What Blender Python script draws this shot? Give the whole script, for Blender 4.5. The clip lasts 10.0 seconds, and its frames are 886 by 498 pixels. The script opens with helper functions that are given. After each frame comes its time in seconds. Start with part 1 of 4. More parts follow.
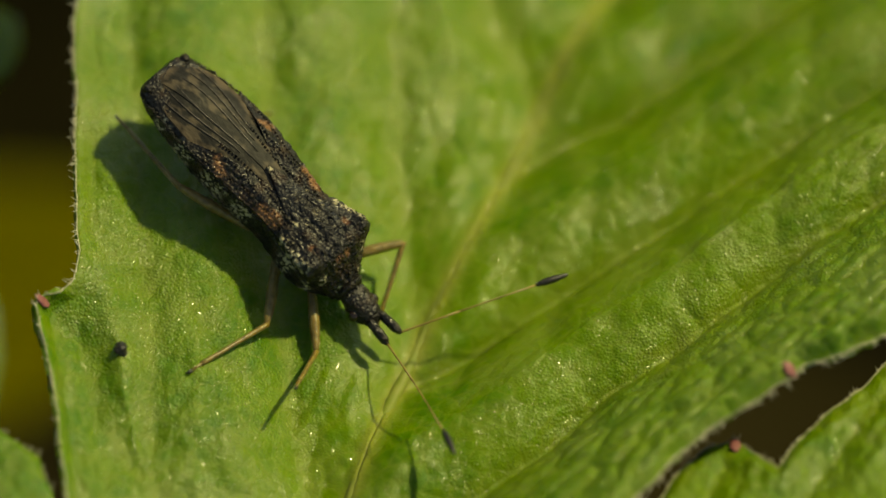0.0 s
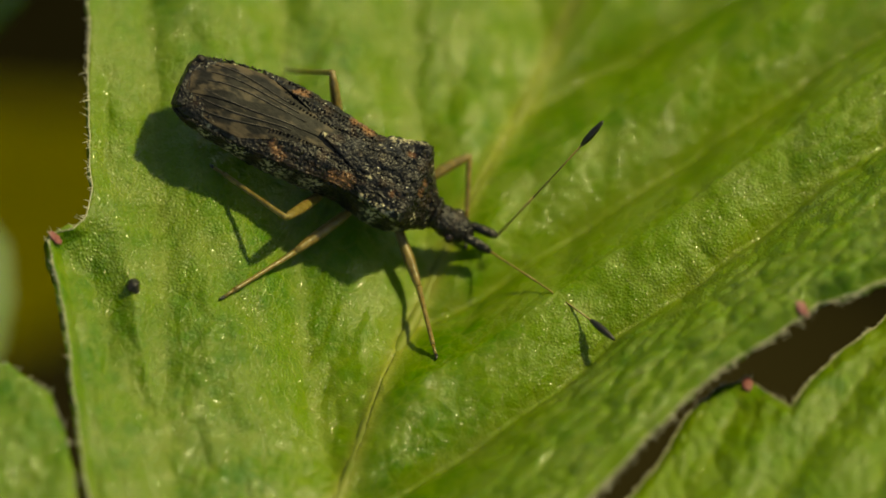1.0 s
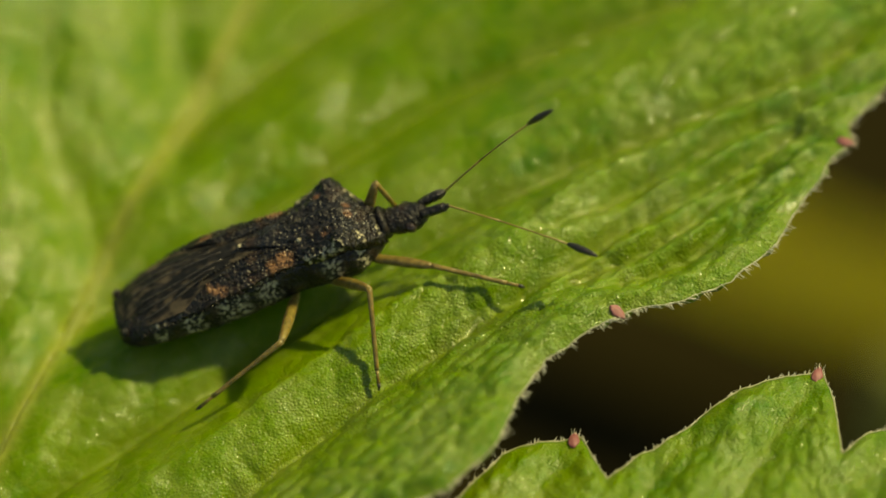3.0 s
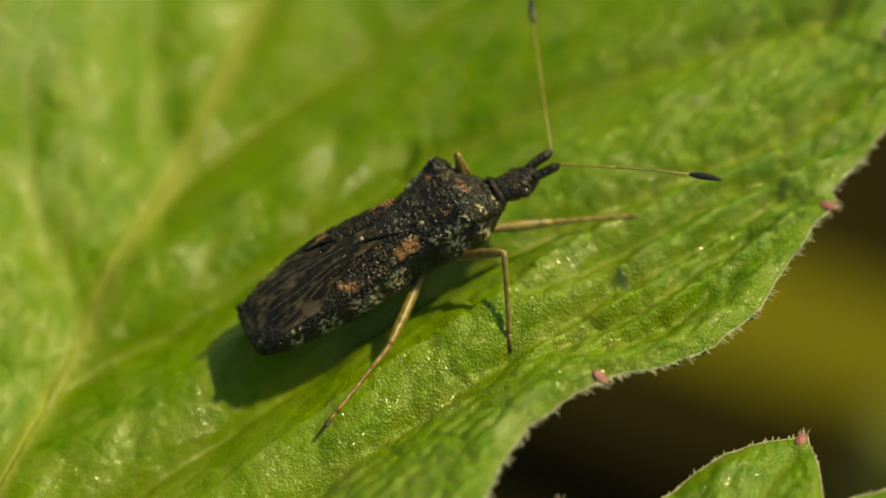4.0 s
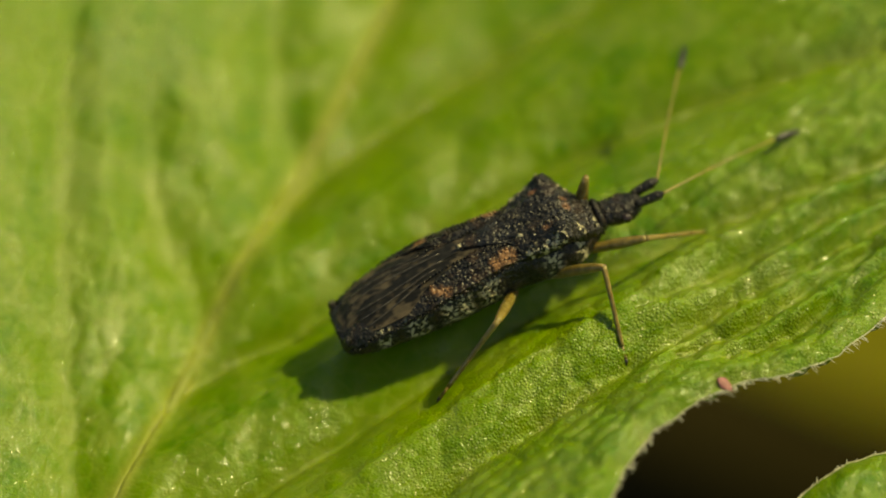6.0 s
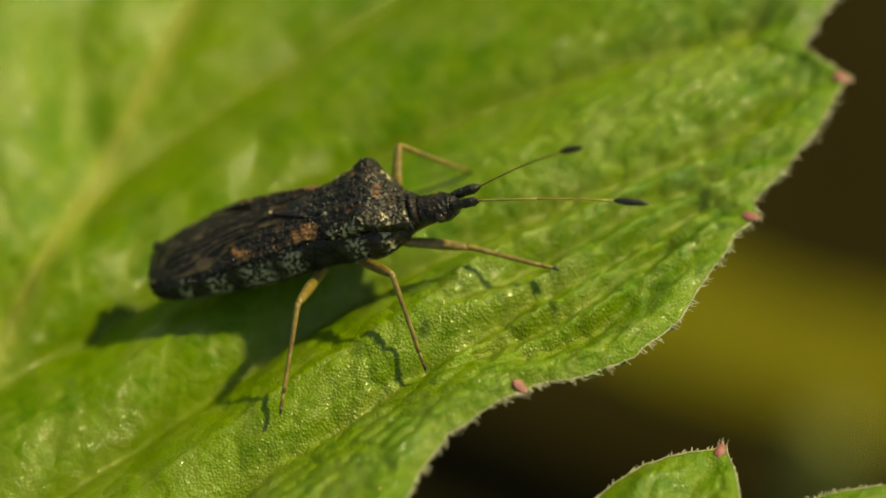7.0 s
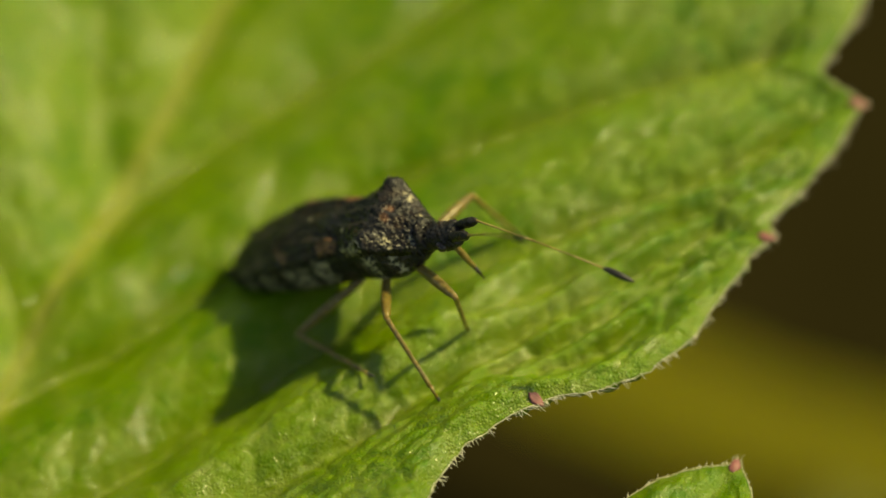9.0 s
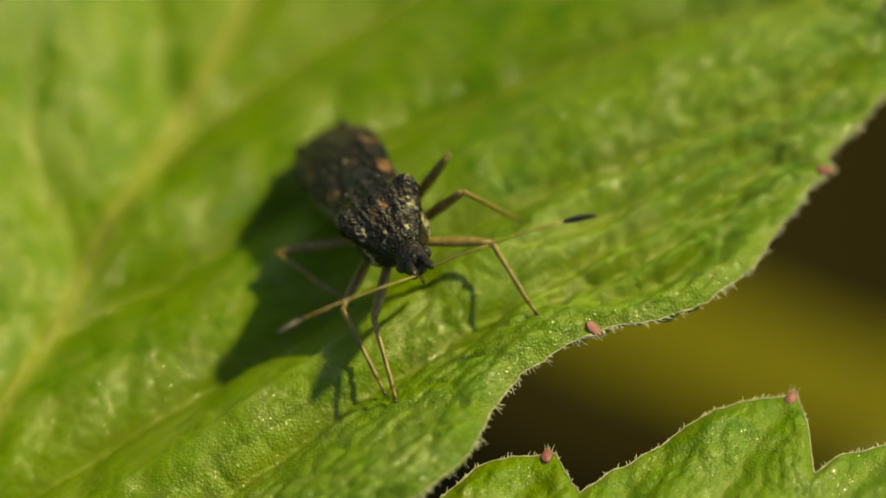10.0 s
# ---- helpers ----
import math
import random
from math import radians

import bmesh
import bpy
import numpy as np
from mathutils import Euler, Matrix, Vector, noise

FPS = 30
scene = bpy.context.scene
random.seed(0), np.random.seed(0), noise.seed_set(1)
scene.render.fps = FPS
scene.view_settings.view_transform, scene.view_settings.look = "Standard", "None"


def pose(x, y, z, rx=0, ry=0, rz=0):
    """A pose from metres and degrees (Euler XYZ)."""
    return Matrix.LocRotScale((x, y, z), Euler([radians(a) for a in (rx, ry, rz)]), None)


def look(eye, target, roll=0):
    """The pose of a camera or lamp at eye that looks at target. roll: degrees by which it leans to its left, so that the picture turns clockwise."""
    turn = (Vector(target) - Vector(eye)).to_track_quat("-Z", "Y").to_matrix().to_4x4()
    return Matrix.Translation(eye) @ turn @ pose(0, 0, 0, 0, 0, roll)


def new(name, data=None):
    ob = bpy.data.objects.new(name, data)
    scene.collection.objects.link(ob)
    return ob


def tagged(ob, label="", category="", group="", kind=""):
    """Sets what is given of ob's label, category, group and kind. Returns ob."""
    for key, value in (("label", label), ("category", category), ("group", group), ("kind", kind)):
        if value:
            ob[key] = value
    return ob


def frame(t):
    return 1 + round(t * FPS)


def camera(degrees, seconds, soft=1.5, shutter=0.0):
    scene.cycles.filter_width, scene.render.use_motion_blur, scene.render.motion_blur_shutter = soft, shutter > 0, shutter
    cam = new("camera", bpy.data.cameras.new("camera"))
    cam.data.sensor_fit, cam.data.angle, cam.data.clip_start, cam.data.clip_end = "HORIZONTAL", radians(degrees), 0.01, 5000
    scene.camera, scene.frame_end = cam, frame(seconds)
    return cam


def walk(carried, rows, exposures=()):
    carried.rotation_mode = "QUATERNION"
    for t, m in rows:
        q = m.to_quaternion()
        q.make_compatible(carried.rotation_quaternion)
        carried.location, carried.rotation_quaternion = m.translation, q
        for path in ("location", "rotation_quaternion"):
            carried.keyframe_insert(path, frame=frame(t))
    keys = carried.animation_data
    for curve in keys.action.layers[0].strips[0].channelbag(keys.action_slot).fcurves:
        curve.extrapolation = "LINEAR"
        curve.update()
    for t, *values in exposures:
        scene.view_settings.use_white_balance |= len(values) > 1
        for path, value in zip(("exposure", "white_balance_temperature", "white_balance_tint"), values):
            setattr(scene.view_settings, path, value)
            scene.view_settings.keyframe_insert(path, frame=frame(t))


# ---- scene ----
MM = 0.001
FPIX = 0.014 / 1568          # metres of the subject plane per step of the drawing grid
TILT = 54.0                  # the lens looks down at the leaf by this angle
REACH = 0.20                 # working distance of the macro lens

cam = camera(math.degrees(2 * math.atan(0.007 / REACH)), 10.0, soft=1.6)
cam.data.dof.use_dof = True
cam.data.dof.focus_distance = REACH - 0.0015
cam.data.dof.aperture_fstop = 50.0

# t, sideways, upwards (grid steps in the subject plane), change of tilt, roll, mm that the lens is drawn back
SHOTS = [
        (0, -81.41, -22.09, -0.23, -0.07, 0.73), (0.5, -115.59, -228.34, 0.09, -0.07, 1), (1, -103.64, -134.15, 0.36, 0.08, 0.71), (1.5, -37.57, -84.62, -0.26, -0.05, 0.48),
        (2, 73.98, 64.18, 0.68, 0.02, 0.6), (2.2, 144.2, 101.77, 0.56, 0.02, 0.34), (2.5, 320.37, 111.37, 0.61, 0.12, -0.05), (2.7, 586.93, 195.27, 0.41, -0.22, -0.13),
        (3.8, 765.53, 397.94, 0.6, -0.55, -0.73), (4, 728.78, 358.06, 0.35, -0.6, -0.79), (4.3, 779.01, 453.86, -0.73, -0.48, -0.41), (4.5, 657.67, 385.56, -0.14, -0.52, -0.16),
        (4.8, 523.56, 182.84, 1.06, -0.1, -0.01), (5, 532.8, 323.52, 0.74, -0.07, 0.1), (5.5, 399.12, 314.42, 0.92, 0.08, 0.22), (5.9, 430.54, 333.37, 0.36, 0.12, -0.57),
        (6, 508.52, 368.25, -0.15, 0.19, -0.77), (6.2, 682.17, 353.26, 0.87, 0.18, -0.82), (7.3, 872.03, 399.87, 0.08, -0.15, -0.71), (7.5, 817.54, 391.2, -0.37, -0.14, -0.59),
        (8, 690.98, 354.05, -0.76, 0.14, -0.59), (8.5, 782.09, 329.77, -0.61, 0.18, -1), (9, 836.56, 402.4, -1.58, 0.35, 0.39), (9.3, 763.76, 335.71, -1.26, 0.21, 0.1),
        (9.5, 707.31, 295.44, -1.4, 0.67, -0.1), (10, 735.36, 275.18, -1.81, 0.98, 0.31)]

def shot(t, a, b, de, roll, closer):
    e0, e = radians(TILT), radians(TILT + de)
    aim = Vector((a * FPIX, b * FPIX * math.sin(e0), b * FPIX * math.cos(e0)))
    eye = aim - (REACH + 0.0005 * max(0.0, min(1.0, (t - 1.5) / 1.5)) + closer * MM) * Vector((0, math.cos(e), -math.sin(e)))
    return look(eye, aim, roll)


walk(cam, [(r[0], shot(*r)) for r in SHOTS], exposures=((0, -0.20, 8150, 2), (1.5, -0.16, 8200, 2), (2.5, 0.0, 8300, 2), (4, 0.15, 8600, 2), (10, 0.16, 8750, 2)))

# ---- light: noon sun from beyond the leaf's right side, clear sky ----
SUN = Vector((0.70, 0.34, 1.0)).normalized()
world = bpy.data.worlds.new("world")
scene.world = world
world.use_nodes = True
wn = world.node_tree
sky = wn.nodes.new("ShaderNodeTexSky")
sky.sky_type, sky.sun_disc = "NISHITA", False
sky.sun_elevation = math.asin(SUN.z)
sky.sun_rotation = math.atan2(SUN.x, SUN.y)
wn.links.new(sky.outputs[0], wn.nodes["Background"].inputs[0])
wn.nodes["Background"].inputs[1].default_value = 0.112
lamp = bpy.data.lights.new("sun", "SUN")
lamp.energy, lamp.angle, lamp.color = 4.6, radians(2.4), (1.0, 0.94, 0.54)
sun = new("sun", lamp)
sun.rotation_mode = "QUATERNION"
sun.rotation_quaternion = (-SUN).to_track_quat("-Z", "Y")


# ---- materials ----
class Mat:
    def __init__(self, name):
        self.m = bpy.data.materials.new(name)
        self.m.use_nodes = True
        self.t = self.m.node_tree
        self.b = self.t.nodes["Principled BSDF"]
        self.out = self.t.nodes["Material Output"]
        self.co = self.node("ShaderNodeTexCoord").outputs["Object"]

    def node(self, kind, **values):
        n = self.t.nodes.new(kind)
        for k, v in values.items():
            n.inputs[k.replace("_", " ")].default_value = v
        return n

    def link(self, a, b):
        self.t.links.new(a, b)

    def noise(self, size, detail=4.0, rough=0.55):
        n = self.node("ShaderNodeTexNoise", Scale=1.0 / (size * MM), Detail=detail, Roughness=rough)
        self.link(self.co, n.inputs["Vector"])
        return n.outputs["Fac"]

    def cells(self, size, feature="F1"):
        n = self.node("ShaderNodeTexVoronoi", Scale=1.0 / (size * MM))
        n.feature = feature
        self.link(self.co, n.inputs["Vector"])
        return n

    def ramp(self, fac, *stops):
        n = self.node("ShaderNodeValToRGB")
        e = n.color_ramp.elements
        while len(e) < len(stops):
            e.new(0.5)
        for el, (p, c) in zip(e, stops):
            el.position, el.color = p, (*c, 1) if len(c) == 3 else c
        self.link(fac, n.inputs[0])
        return n.outputs[0]

    def mix(self, fac, a, b, kind="MIX"):
        n = self.t.nodes.new("ShaderNodeMix")
        n.data_type, n.blend_type = "RGBA", kind
        for sock, v in ((n.inputs[0], fac), (n.inputs[6], a), (n.inputs[7], b)):
            if hasattr(v, "is_linked"):
                self.link(v, sock)
            elif isinstance(v, tuple):
                sock.default_value = (*v, 1)
            else:
                sock.default_value = v
        return n.outputs[2]

    def math(self, op, a, b):
        n = self.t.nodes.new("ShaderNodeMath")
        n.operation = op
        for sock, v in ((n.inputs[0], a), (n.inputs[1], b)):
            if hasattr(v, "is_linked"):
                self.link(v, sock)
            else:
                sock.default_value = v
        return n.outputs[0]

    def attr(self, name):
        n = self.t.nodes.new("ShaderNodeAttribute")
        n.attribute_name = name
        return n.outputs["Fac"]

    def bump(self, height, depth, strength=1.0, after=None):
        n = self.node("ShaderNodeBump", Strength=strength, Distance=depth * MM)
        self.link(height, n.inputs["Height"])
        if after is not None:
            self.link(after, n.inputs["Normal"])
        return n.outputs[0]

    def surface(self, color, rough, normal=None, specular=0.5):
        for sock, v in ((self.b.inputs["Base Color"], color), (self.b.inputs["Roughness"], rough)):
            if hasattr(v, "is_linked"):
                self.link(v, sock)
            elif isinstance(v, tuple):
                sock.default_value = (*v, 1)
            else:
                sock.default_value = v
        self.b.inputs["Specular IOR Level"].default_value = specular
        if normal is not None:
            self.link(normal, self.b.inputs["Normal"])
        return self.m


def leaf_material(name, dark, light, rib, thin=0.18, spec=0.16):
    """Living leaf: cell-grained skin, paler veins, light passing through the blade."""
    k = Mat(name)
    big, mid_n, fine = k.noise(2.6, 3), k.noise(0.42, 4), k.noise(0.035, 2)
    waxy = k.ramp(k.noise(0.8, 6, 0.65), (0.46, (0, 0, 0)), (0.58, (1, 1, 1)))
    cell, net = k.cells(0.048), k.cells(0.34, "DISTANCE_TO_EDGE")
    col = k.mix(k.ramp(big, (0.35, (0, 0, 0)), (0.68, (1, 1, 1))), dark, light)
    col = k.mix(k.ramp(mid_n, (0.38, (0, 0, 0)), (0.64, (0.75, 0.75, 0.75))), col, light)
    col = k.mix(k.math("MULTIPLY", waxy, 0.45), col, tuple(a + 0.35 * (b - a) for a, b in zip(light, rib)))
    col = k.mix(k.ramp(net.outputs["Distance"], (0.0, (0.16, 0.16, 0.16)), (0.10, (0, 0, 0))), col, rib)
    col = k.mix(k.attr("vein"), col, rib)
    n = k.bump(k.ramp(net.outputs["Distance"], (0.0, (0, 0, 0)), (0.35, (1, 1, 1))), 0.012, 0.7)
    n = k.bump(mid_n, 0.014, 0.6, n)
    coarser = k.math("ADD", k.math("MULTIPLY", k.attr("edge"), 0.70), 0.30)
    n = k.bump(k.math("MULTIPLY", k.ramp(cell.outputs["Distance"], (0.0, (1, 1, 1)), (0.75, (0, 0, 0))), coarser), 0.014, 1.0, n)
    n = k.bump(fine, 0.004, 0.8, n)
    rough = k.mix(waxy, (0.47, 0.47, 0.47), (0.37, 0.37, 0.37))
    spark = k.cells(0.058)
    k.link(k.bump(k.ramp(spark.outputs["Distance"], (0.0, (1, 1, 1)), (0.8, (0, 0, 0))), 0.018, 1.0, n), k.b.inputs["Coat Normal"])
    k.link(k.math("MULTIPLY", k.math("ADD", k.math("MULTIPLY", waxy, 0.46), k.math("ADD", k.math("MULTIPLY", k.attr("edge"), 0.36), 0.04)), 1.0 if spec > 0.1 else 0.0), k.b.inputs["Coat Weight"])
    k.b.inputs["Coat Roughness"].default_value = 0.10
    k.b.inputs["Coat IOR"].default_value = 1.6
    k.surface(col, rough, n, spec)
    k.b.inputs["Subsurface Weight"].default_value = 0.45
    k.b.inputs["Subsurface Radius"].default_value = (0.6, 0.8, 0.1)
    k.b.inputs["Subsurface Scale"].default_value = 0.28 * MM
    tr = k.node("ShaderNodeBsdfTranslucent")
    k.link(k.mix(1.0, col, (1.0, 1.0, 0.45), "MULTIPLY"), tr.inputs["Color"])
    k.link(n, tr.inputs["Normal"])
    sh = k.node("ShaderNodeMixShader", Fac=thin)
    k.link(k.b.outputs[0], sh.inputs[1])
    k.link(tr.outputs[0], sh.inputs[2])
    k.link(sh.outputs[0], k.out.inputs["Surface"])
    return k.m


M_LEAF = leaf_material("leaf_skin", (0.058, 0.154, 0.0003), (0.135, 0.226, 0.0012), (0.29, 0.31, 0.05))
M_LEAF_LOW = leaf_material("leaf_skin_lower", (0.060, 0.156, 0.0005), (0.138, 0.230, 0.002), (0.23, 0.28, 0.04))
M_LEAF_PALE = leaf_material("leaf_skin_pale", (0.11, 0.20, 0.05), (0.15, 0.24, 0.07), (0.3, 0.33, 0.15), 0.2)
M_LEAF_DIM = leaf_material("leaf_skin_dim", (0.075, 0.068, 0.0004), (0.10, 0.09, 0.0006), (0.12, 0.11, 0.004), 0.2, 0.02)
M_LEAF_OLIVE = leaf_material("leaf_skin_olive", (0.145, 0.138, 0.010), (0.185, 0.172, 0.014), (0.2, 0.18, 0.02), 0.35, 0.02)


def plain(name, a, b, size, rough, depth=0.01, spec=0.5, detail=5):
    k = Mat(name)
    f = k.noise(size, detail)
    return k.surface(k.mix(k.ramp(f, (0.32, (0, 0, 0)), (0.68, (1, 1, 1))), a, b), rough, k.bump(f, depth), spec)


M_RIB = plain("midrib_pale", (0.135, 0.180, 0.018), (0.205, 0.225, 0.045), 0.25, 0.55, 0.012, 0.25)
M_TIP = plain("tooth_pink", (0.17, 0.045, 0.05), (0.29, 0.11, 0.10), 0.10, 0.55)
M_HAIR = plain("leaf_hair", (0.45, 0.42, 0.30), (0.62, 0.60, 0.48), 0.1, 0.3)
# pale colour that paints the rim light on the leaf edges
M_RIM_LIGHT = plain("leaf_rim_light", (0.20, 0.21, 0.09), (0.42, 0.40, 0.26), 0.12, 0.4, 0.01)
# near-black: the shade under the leaves is put into the ground's colour
M_SHADED_SOIL = plain("soil_shaded", (0.004, 0.0037, 0.0015), (0.022, 0.0175, 0.006), 14.0, 0.95, 1.0, 0.0)
M_STALK = plain("leaf_stalk", (0.12, 0.16, 0.02), (0.20, 0.20, 0.04), 0.8, 0.5, 0.02)
M_LEG = plain("leg_amber", (0.115, 0.082, 0.014), (0.25, 0.180, 0.050), 0.10, 0.32, 0.02)
M_LEG.node_tree.nodes["Principled BSDF"].inputs["Subsurface Weight"].default_value = 0.6
M_LEG.node_tree.nodes["Principled BSDF"].inputs["Subsurface Radius"].default_value = (0.0002, 0.00012, 0.00004)
M_FEELER = plain("feeler_brown", (0.16, 0.112, 0.026), (0.30, 0.21, 0.055), 0.16, 0.4, 0.01)
M_CLAW = plain("claw_black", (0.008, 0.007, 0.006), (0.03, 0.025, 0.02), 0.05, 0.35)
M_EYE = plain("eye_dark", (0.012, 0.008, 0.006), (0.03, 0.018, 0.012), 0.04, 0.18, 0.004)


def crust_material(name, dark, grey, tan, rough=0.34):
    """Glossy granular skin: black pits, fine shining grains, rust or cream patches by the mesh's own mask."""
    k = Mat(name)
    grain, coarse = k.cells(0.04), k.cells(0.068)
    spots, fine, lump = k.noise(0.30, 5, 0.6), k.noise(0.022, 3), k.noise(0.16, 5, 0.65)
    col = k.mix(k.ramp(lump, (0.48, (0, 0, 0)), (0.70, (1, 1, 1))), dark, grey)
    col = k.mix(k.ramp(spots, (0.52, (0, 0, 0)), (0.72, (0.7, 0.7, 0.7))), col, (0.050, 0.026, 0.012))
    ragged = k.noise(0.13, 5)
    patch = k.math("MULTIPLY", k.attr("patch"), k.ramp(ragged, (0.36, (0.05, 0.05, 0.05)), (0.50, (1, 1, 1))))
    col = k.mix(patch, col, k.mix(k.ramp(fine, (0.3, (0, 0, 0)), (0.6, (1, 1, 1))), tuple(0.55 * c for c in tan), tan))
    pale = k.math("MULTIPLY", k.attr("pale"), k.ramp(k.noise(0.075, 4), (0.49, (0, 0, 0)), (0.57, (1, 1, 1))))
    col = k.mix(pale, col, k.mix(fine, (0.30, 0.26, 0.15), (0.56, 0.50, 0.34)))
    n = k.bump(k.ramp(coarse.outputs["Distance"], (0.0, (1, 1, 1)), (0.25, (0.85, 0.85, 0.85)), (0.65, (0, 0, 0))), 0.016, 0.9)
    n = k.bump(lump, 0.030, 0.6, n)
    n = k.bump(k.ramp(grain.outputs["Distance"], (0.0, (1, 1, 1)), (0.6, (0, 0, 0))), 0.006, 0.7, n)
    n = k.bump(fine, 0.002, 0.7, n)
    k.link(k.ramp(k.noise(0.22, 4, 0.6), (0.45, (0.02, 0.02, 0.02)), (0.66, (0.36, 0.36, 0.36))), k.b.inputs["Coat Weight"])
    k.b.inputs["Coat Roughness"].default_value = 0.17
    k.link(n, k.b.inputs["Coat Normal"])
    shine = k.ramp(k.noise(0.09, 3, 0.6), (0.40, (rough + 0.16,) * 3), (0.62, (rough - 0.06,) * 3))
    return k.surface(col, shine, n, 0.28)


M_CRUST = crust_material("crust_black", (0.007, 0.0064, 0.0055), (0.036, 0.031, 0.026), (0.15, 0.072, 0.036), 0.34)
M_CORIUM = crust_material("wing_leather", (0.006, 0.0054, 0.0045), (0.034, 0.028, 0.022), (0.25, 0.125, 0.058), 0.34)


def membrane_material():
    k = Mat("wing_membrane")
    stretch = k.node("ShaderNodeMapping")
    stretch.inputs["Scale"].default_value = (0.55, 1.0, 1.0)
    k.link(k.co, stretch.inputs["Vector"])
    k.co = stretch.outputs[0]
    a, b, c = k.noise(0.20, 2), k.noise(0.035, 4), k.noise(0.10, 4)
    col = k.mix(k.ramp(c, (0.40, (0, 0, 0)), (0.66, (1, 1, 1))), (0.006, 0.0056, 0.005), (0.018, 0.0162, 0.0138))
    col = k.mix(k.ramp(a, (0.50, (0, 0, 0)), (0.62, (0.9, 0.9, 0.9))), col, k.mix(c, (0.036, 0.029, 0.020), (0.105, 0.080, 0.052)))
    col = k.mix(k.math("MULTIPLY", k.attr("rim"), k.ramp(c, (0.30, (0.25, 0.25, 0.25)), (0.55, (0.9, 0.9, 0.9)))), col, (0.110, 0.080, 0.050))
    n = k.bump(c, 0.020, 0.6)
    n = k.bump(b, 0.007, 0.7, n)
    return k.surface(col, k.ramp(b, (0.3, (0.50,) * 3), (0.7, (0.66,) * 3)), n, 0.20)


M_MEMBRANE = membrane_material()
M_VEIN = plain("wing_vein", (0.018, 0.015, 0.012), (0.09, 0.075, 0.058), 0.1, 0.27)


# ---- mesh helpers ----
def part(name, bm, material, parent, label=""):
    me = bpy.data.meshes.new(name)
    if isinstance(bm, tuple):
        me.from_pydata(bm[0], [], bm[1])
    else:
        bm.to_mesh(me)
        bm.free()
    me.polygons.foreach_set("use_smooth", [True] * len(me.polygons))
    me.materials.append(material)
    ob = new(name, me)
    if parent is not None:
        ob.parent = parent
    return tagged(ob, label) if label else ob


def grid_mesh(rows):
    """Vertices and quads of rows of points, all rows of one length."""
    n, k = len(rows), len(rows[0])
    verts = [tuple(p) for r in rows for p in r]
    quads = [(i * k + j, i * k + j + 1, (i + 1) * k + j + 1, (i + 1) * k + j) for i in range(n - 1) for j in range(k - 1)]
    return verts, quads


def tube(points, radii, sides=10):
    """A closed round tube along points."""
    rows, up = [], Vector((0, 0, 1))
    pts = [Vector(p) for p in points]
    for i, p in enumerate(pts):
        d = (pts[min(i + 1, len(pts) - 1)] - pts[max(i - 1, 0)]).normalized()
        if abs(d.dot(up)) > 0.95:
            up = Vector((1, 0, 0))
        s = d.cross(up).normalized()
        w = s.cross(d)
        rows.append([p + radii[i] * (math.cos(a) * s + math.sin(a) * w) for a in [2 * math.pi * k / sides for k in range(sides)]])
    verts = [tuple(p) for r in rows for p in r]
    faces = []
    for i in range(len(rows) - 1):
        for j in range(sides):
            a, b = i * sides + j, i * sides + (j + 1) % sides
            faces.append((a, a + sides, b + sides, b))
    faces.append(tuple(range(sides)))
    faces.append(tuple(reversed(range((len(rows) - 1) * sides, len(rows) * sides))))
    return verts, faces


def joined(*meshes):
    verts, faces = [], []
    for v, f in meshes:
        o = len(verts)
        verts += v
        faces += [tuple(i + o for i in q) for q in f]
    return verts, faces


def scaled(mesh, k=MM):
    return [(x * k, y * k, z * k) for x, y, z in mesh[0]], mesh[1]


def curve_through(points, count):
    """Catmull-Rom through 2D or 3D points, evenly by chord."""
    p = np.array(points, float)
    p = np.vstack([2 * p[0] - p[1], p, 2 * p[-1] - p[-2]])
    out = []
    for i in range(1, len(p) - 2):
        for s in np.linspace(0, 1, 24, endpoint=False):
            out.append(0.5 * ((2 * p[i]) + (p[i + 1] - p[i - 1]) * s + (2 * p[i - 1] - 5 * p[i] + 4 * p[i + 1] - p[i + 2]) * s * s
                              + (3 * p[i] - p[i - 1] - 3 * p[i + 1] + p[i + 2]) * s ** 3))
    out.append(p[-2])
    out = np.array(out)
    l = np.r_[0, np.cumsum(np.linalg.norm(np.diff(out, axis=0), axis=1))]
    q = np.linspace(0, l[-1], count)
    return np.stack([np.interp(q, l, out[:, k]) for k in range(out.shape[1])], 1)


def polyline(points, count):
    p = np.array(points, float)
    l = np.r_[0, np.cumsum(np.linalg.norm(np.diff(p, axis=0), axis=1))]
    q = np.linspace(0, l[-1], count)
    return np.stack([np.interp(q, l, p[:, k]) for k in range(p.shape[1])], 1)


# ---- the leaf's ground form: a shallow fold along the midrib ----
def midrib_x(y):
    t = y / MM
    return MM * (-0.18 + 0.425 * t + 0.0012 * t * t)


def fold(x, y):
    s = (x - midrib_x(y)) * 0.92
    rise = np.sqrt(s * s + 0.0013 ** 2) - 0.0013
    bow = np.maximum(0.0, rise - 0.0042)      # the right half arches over towards its margin
    return np.where(s < 0, 0.68 * 0.0050 * (1 - np.exp(-rise / 0.0050)), 0.36 * (rise - bow * bow / 0.0075))


def plan(X, Y, drop=0.0, form=fold):
    """From the drawing grid of the subject plane to the leaf's plan (metres)."""
    a, b = (np.asarray(X, float) - 900) * FPIX, -(np.asarray(Y, float) - 300) * FPIX
    se, ce = math.sin(radians(TILT)), math.cos(radians(TILT))
    y = b / se
    for _ in range(60):
        y = 0.5 * y + 0.5 * (b - (form(a, y) - drop) * ce) / se
    return a, y


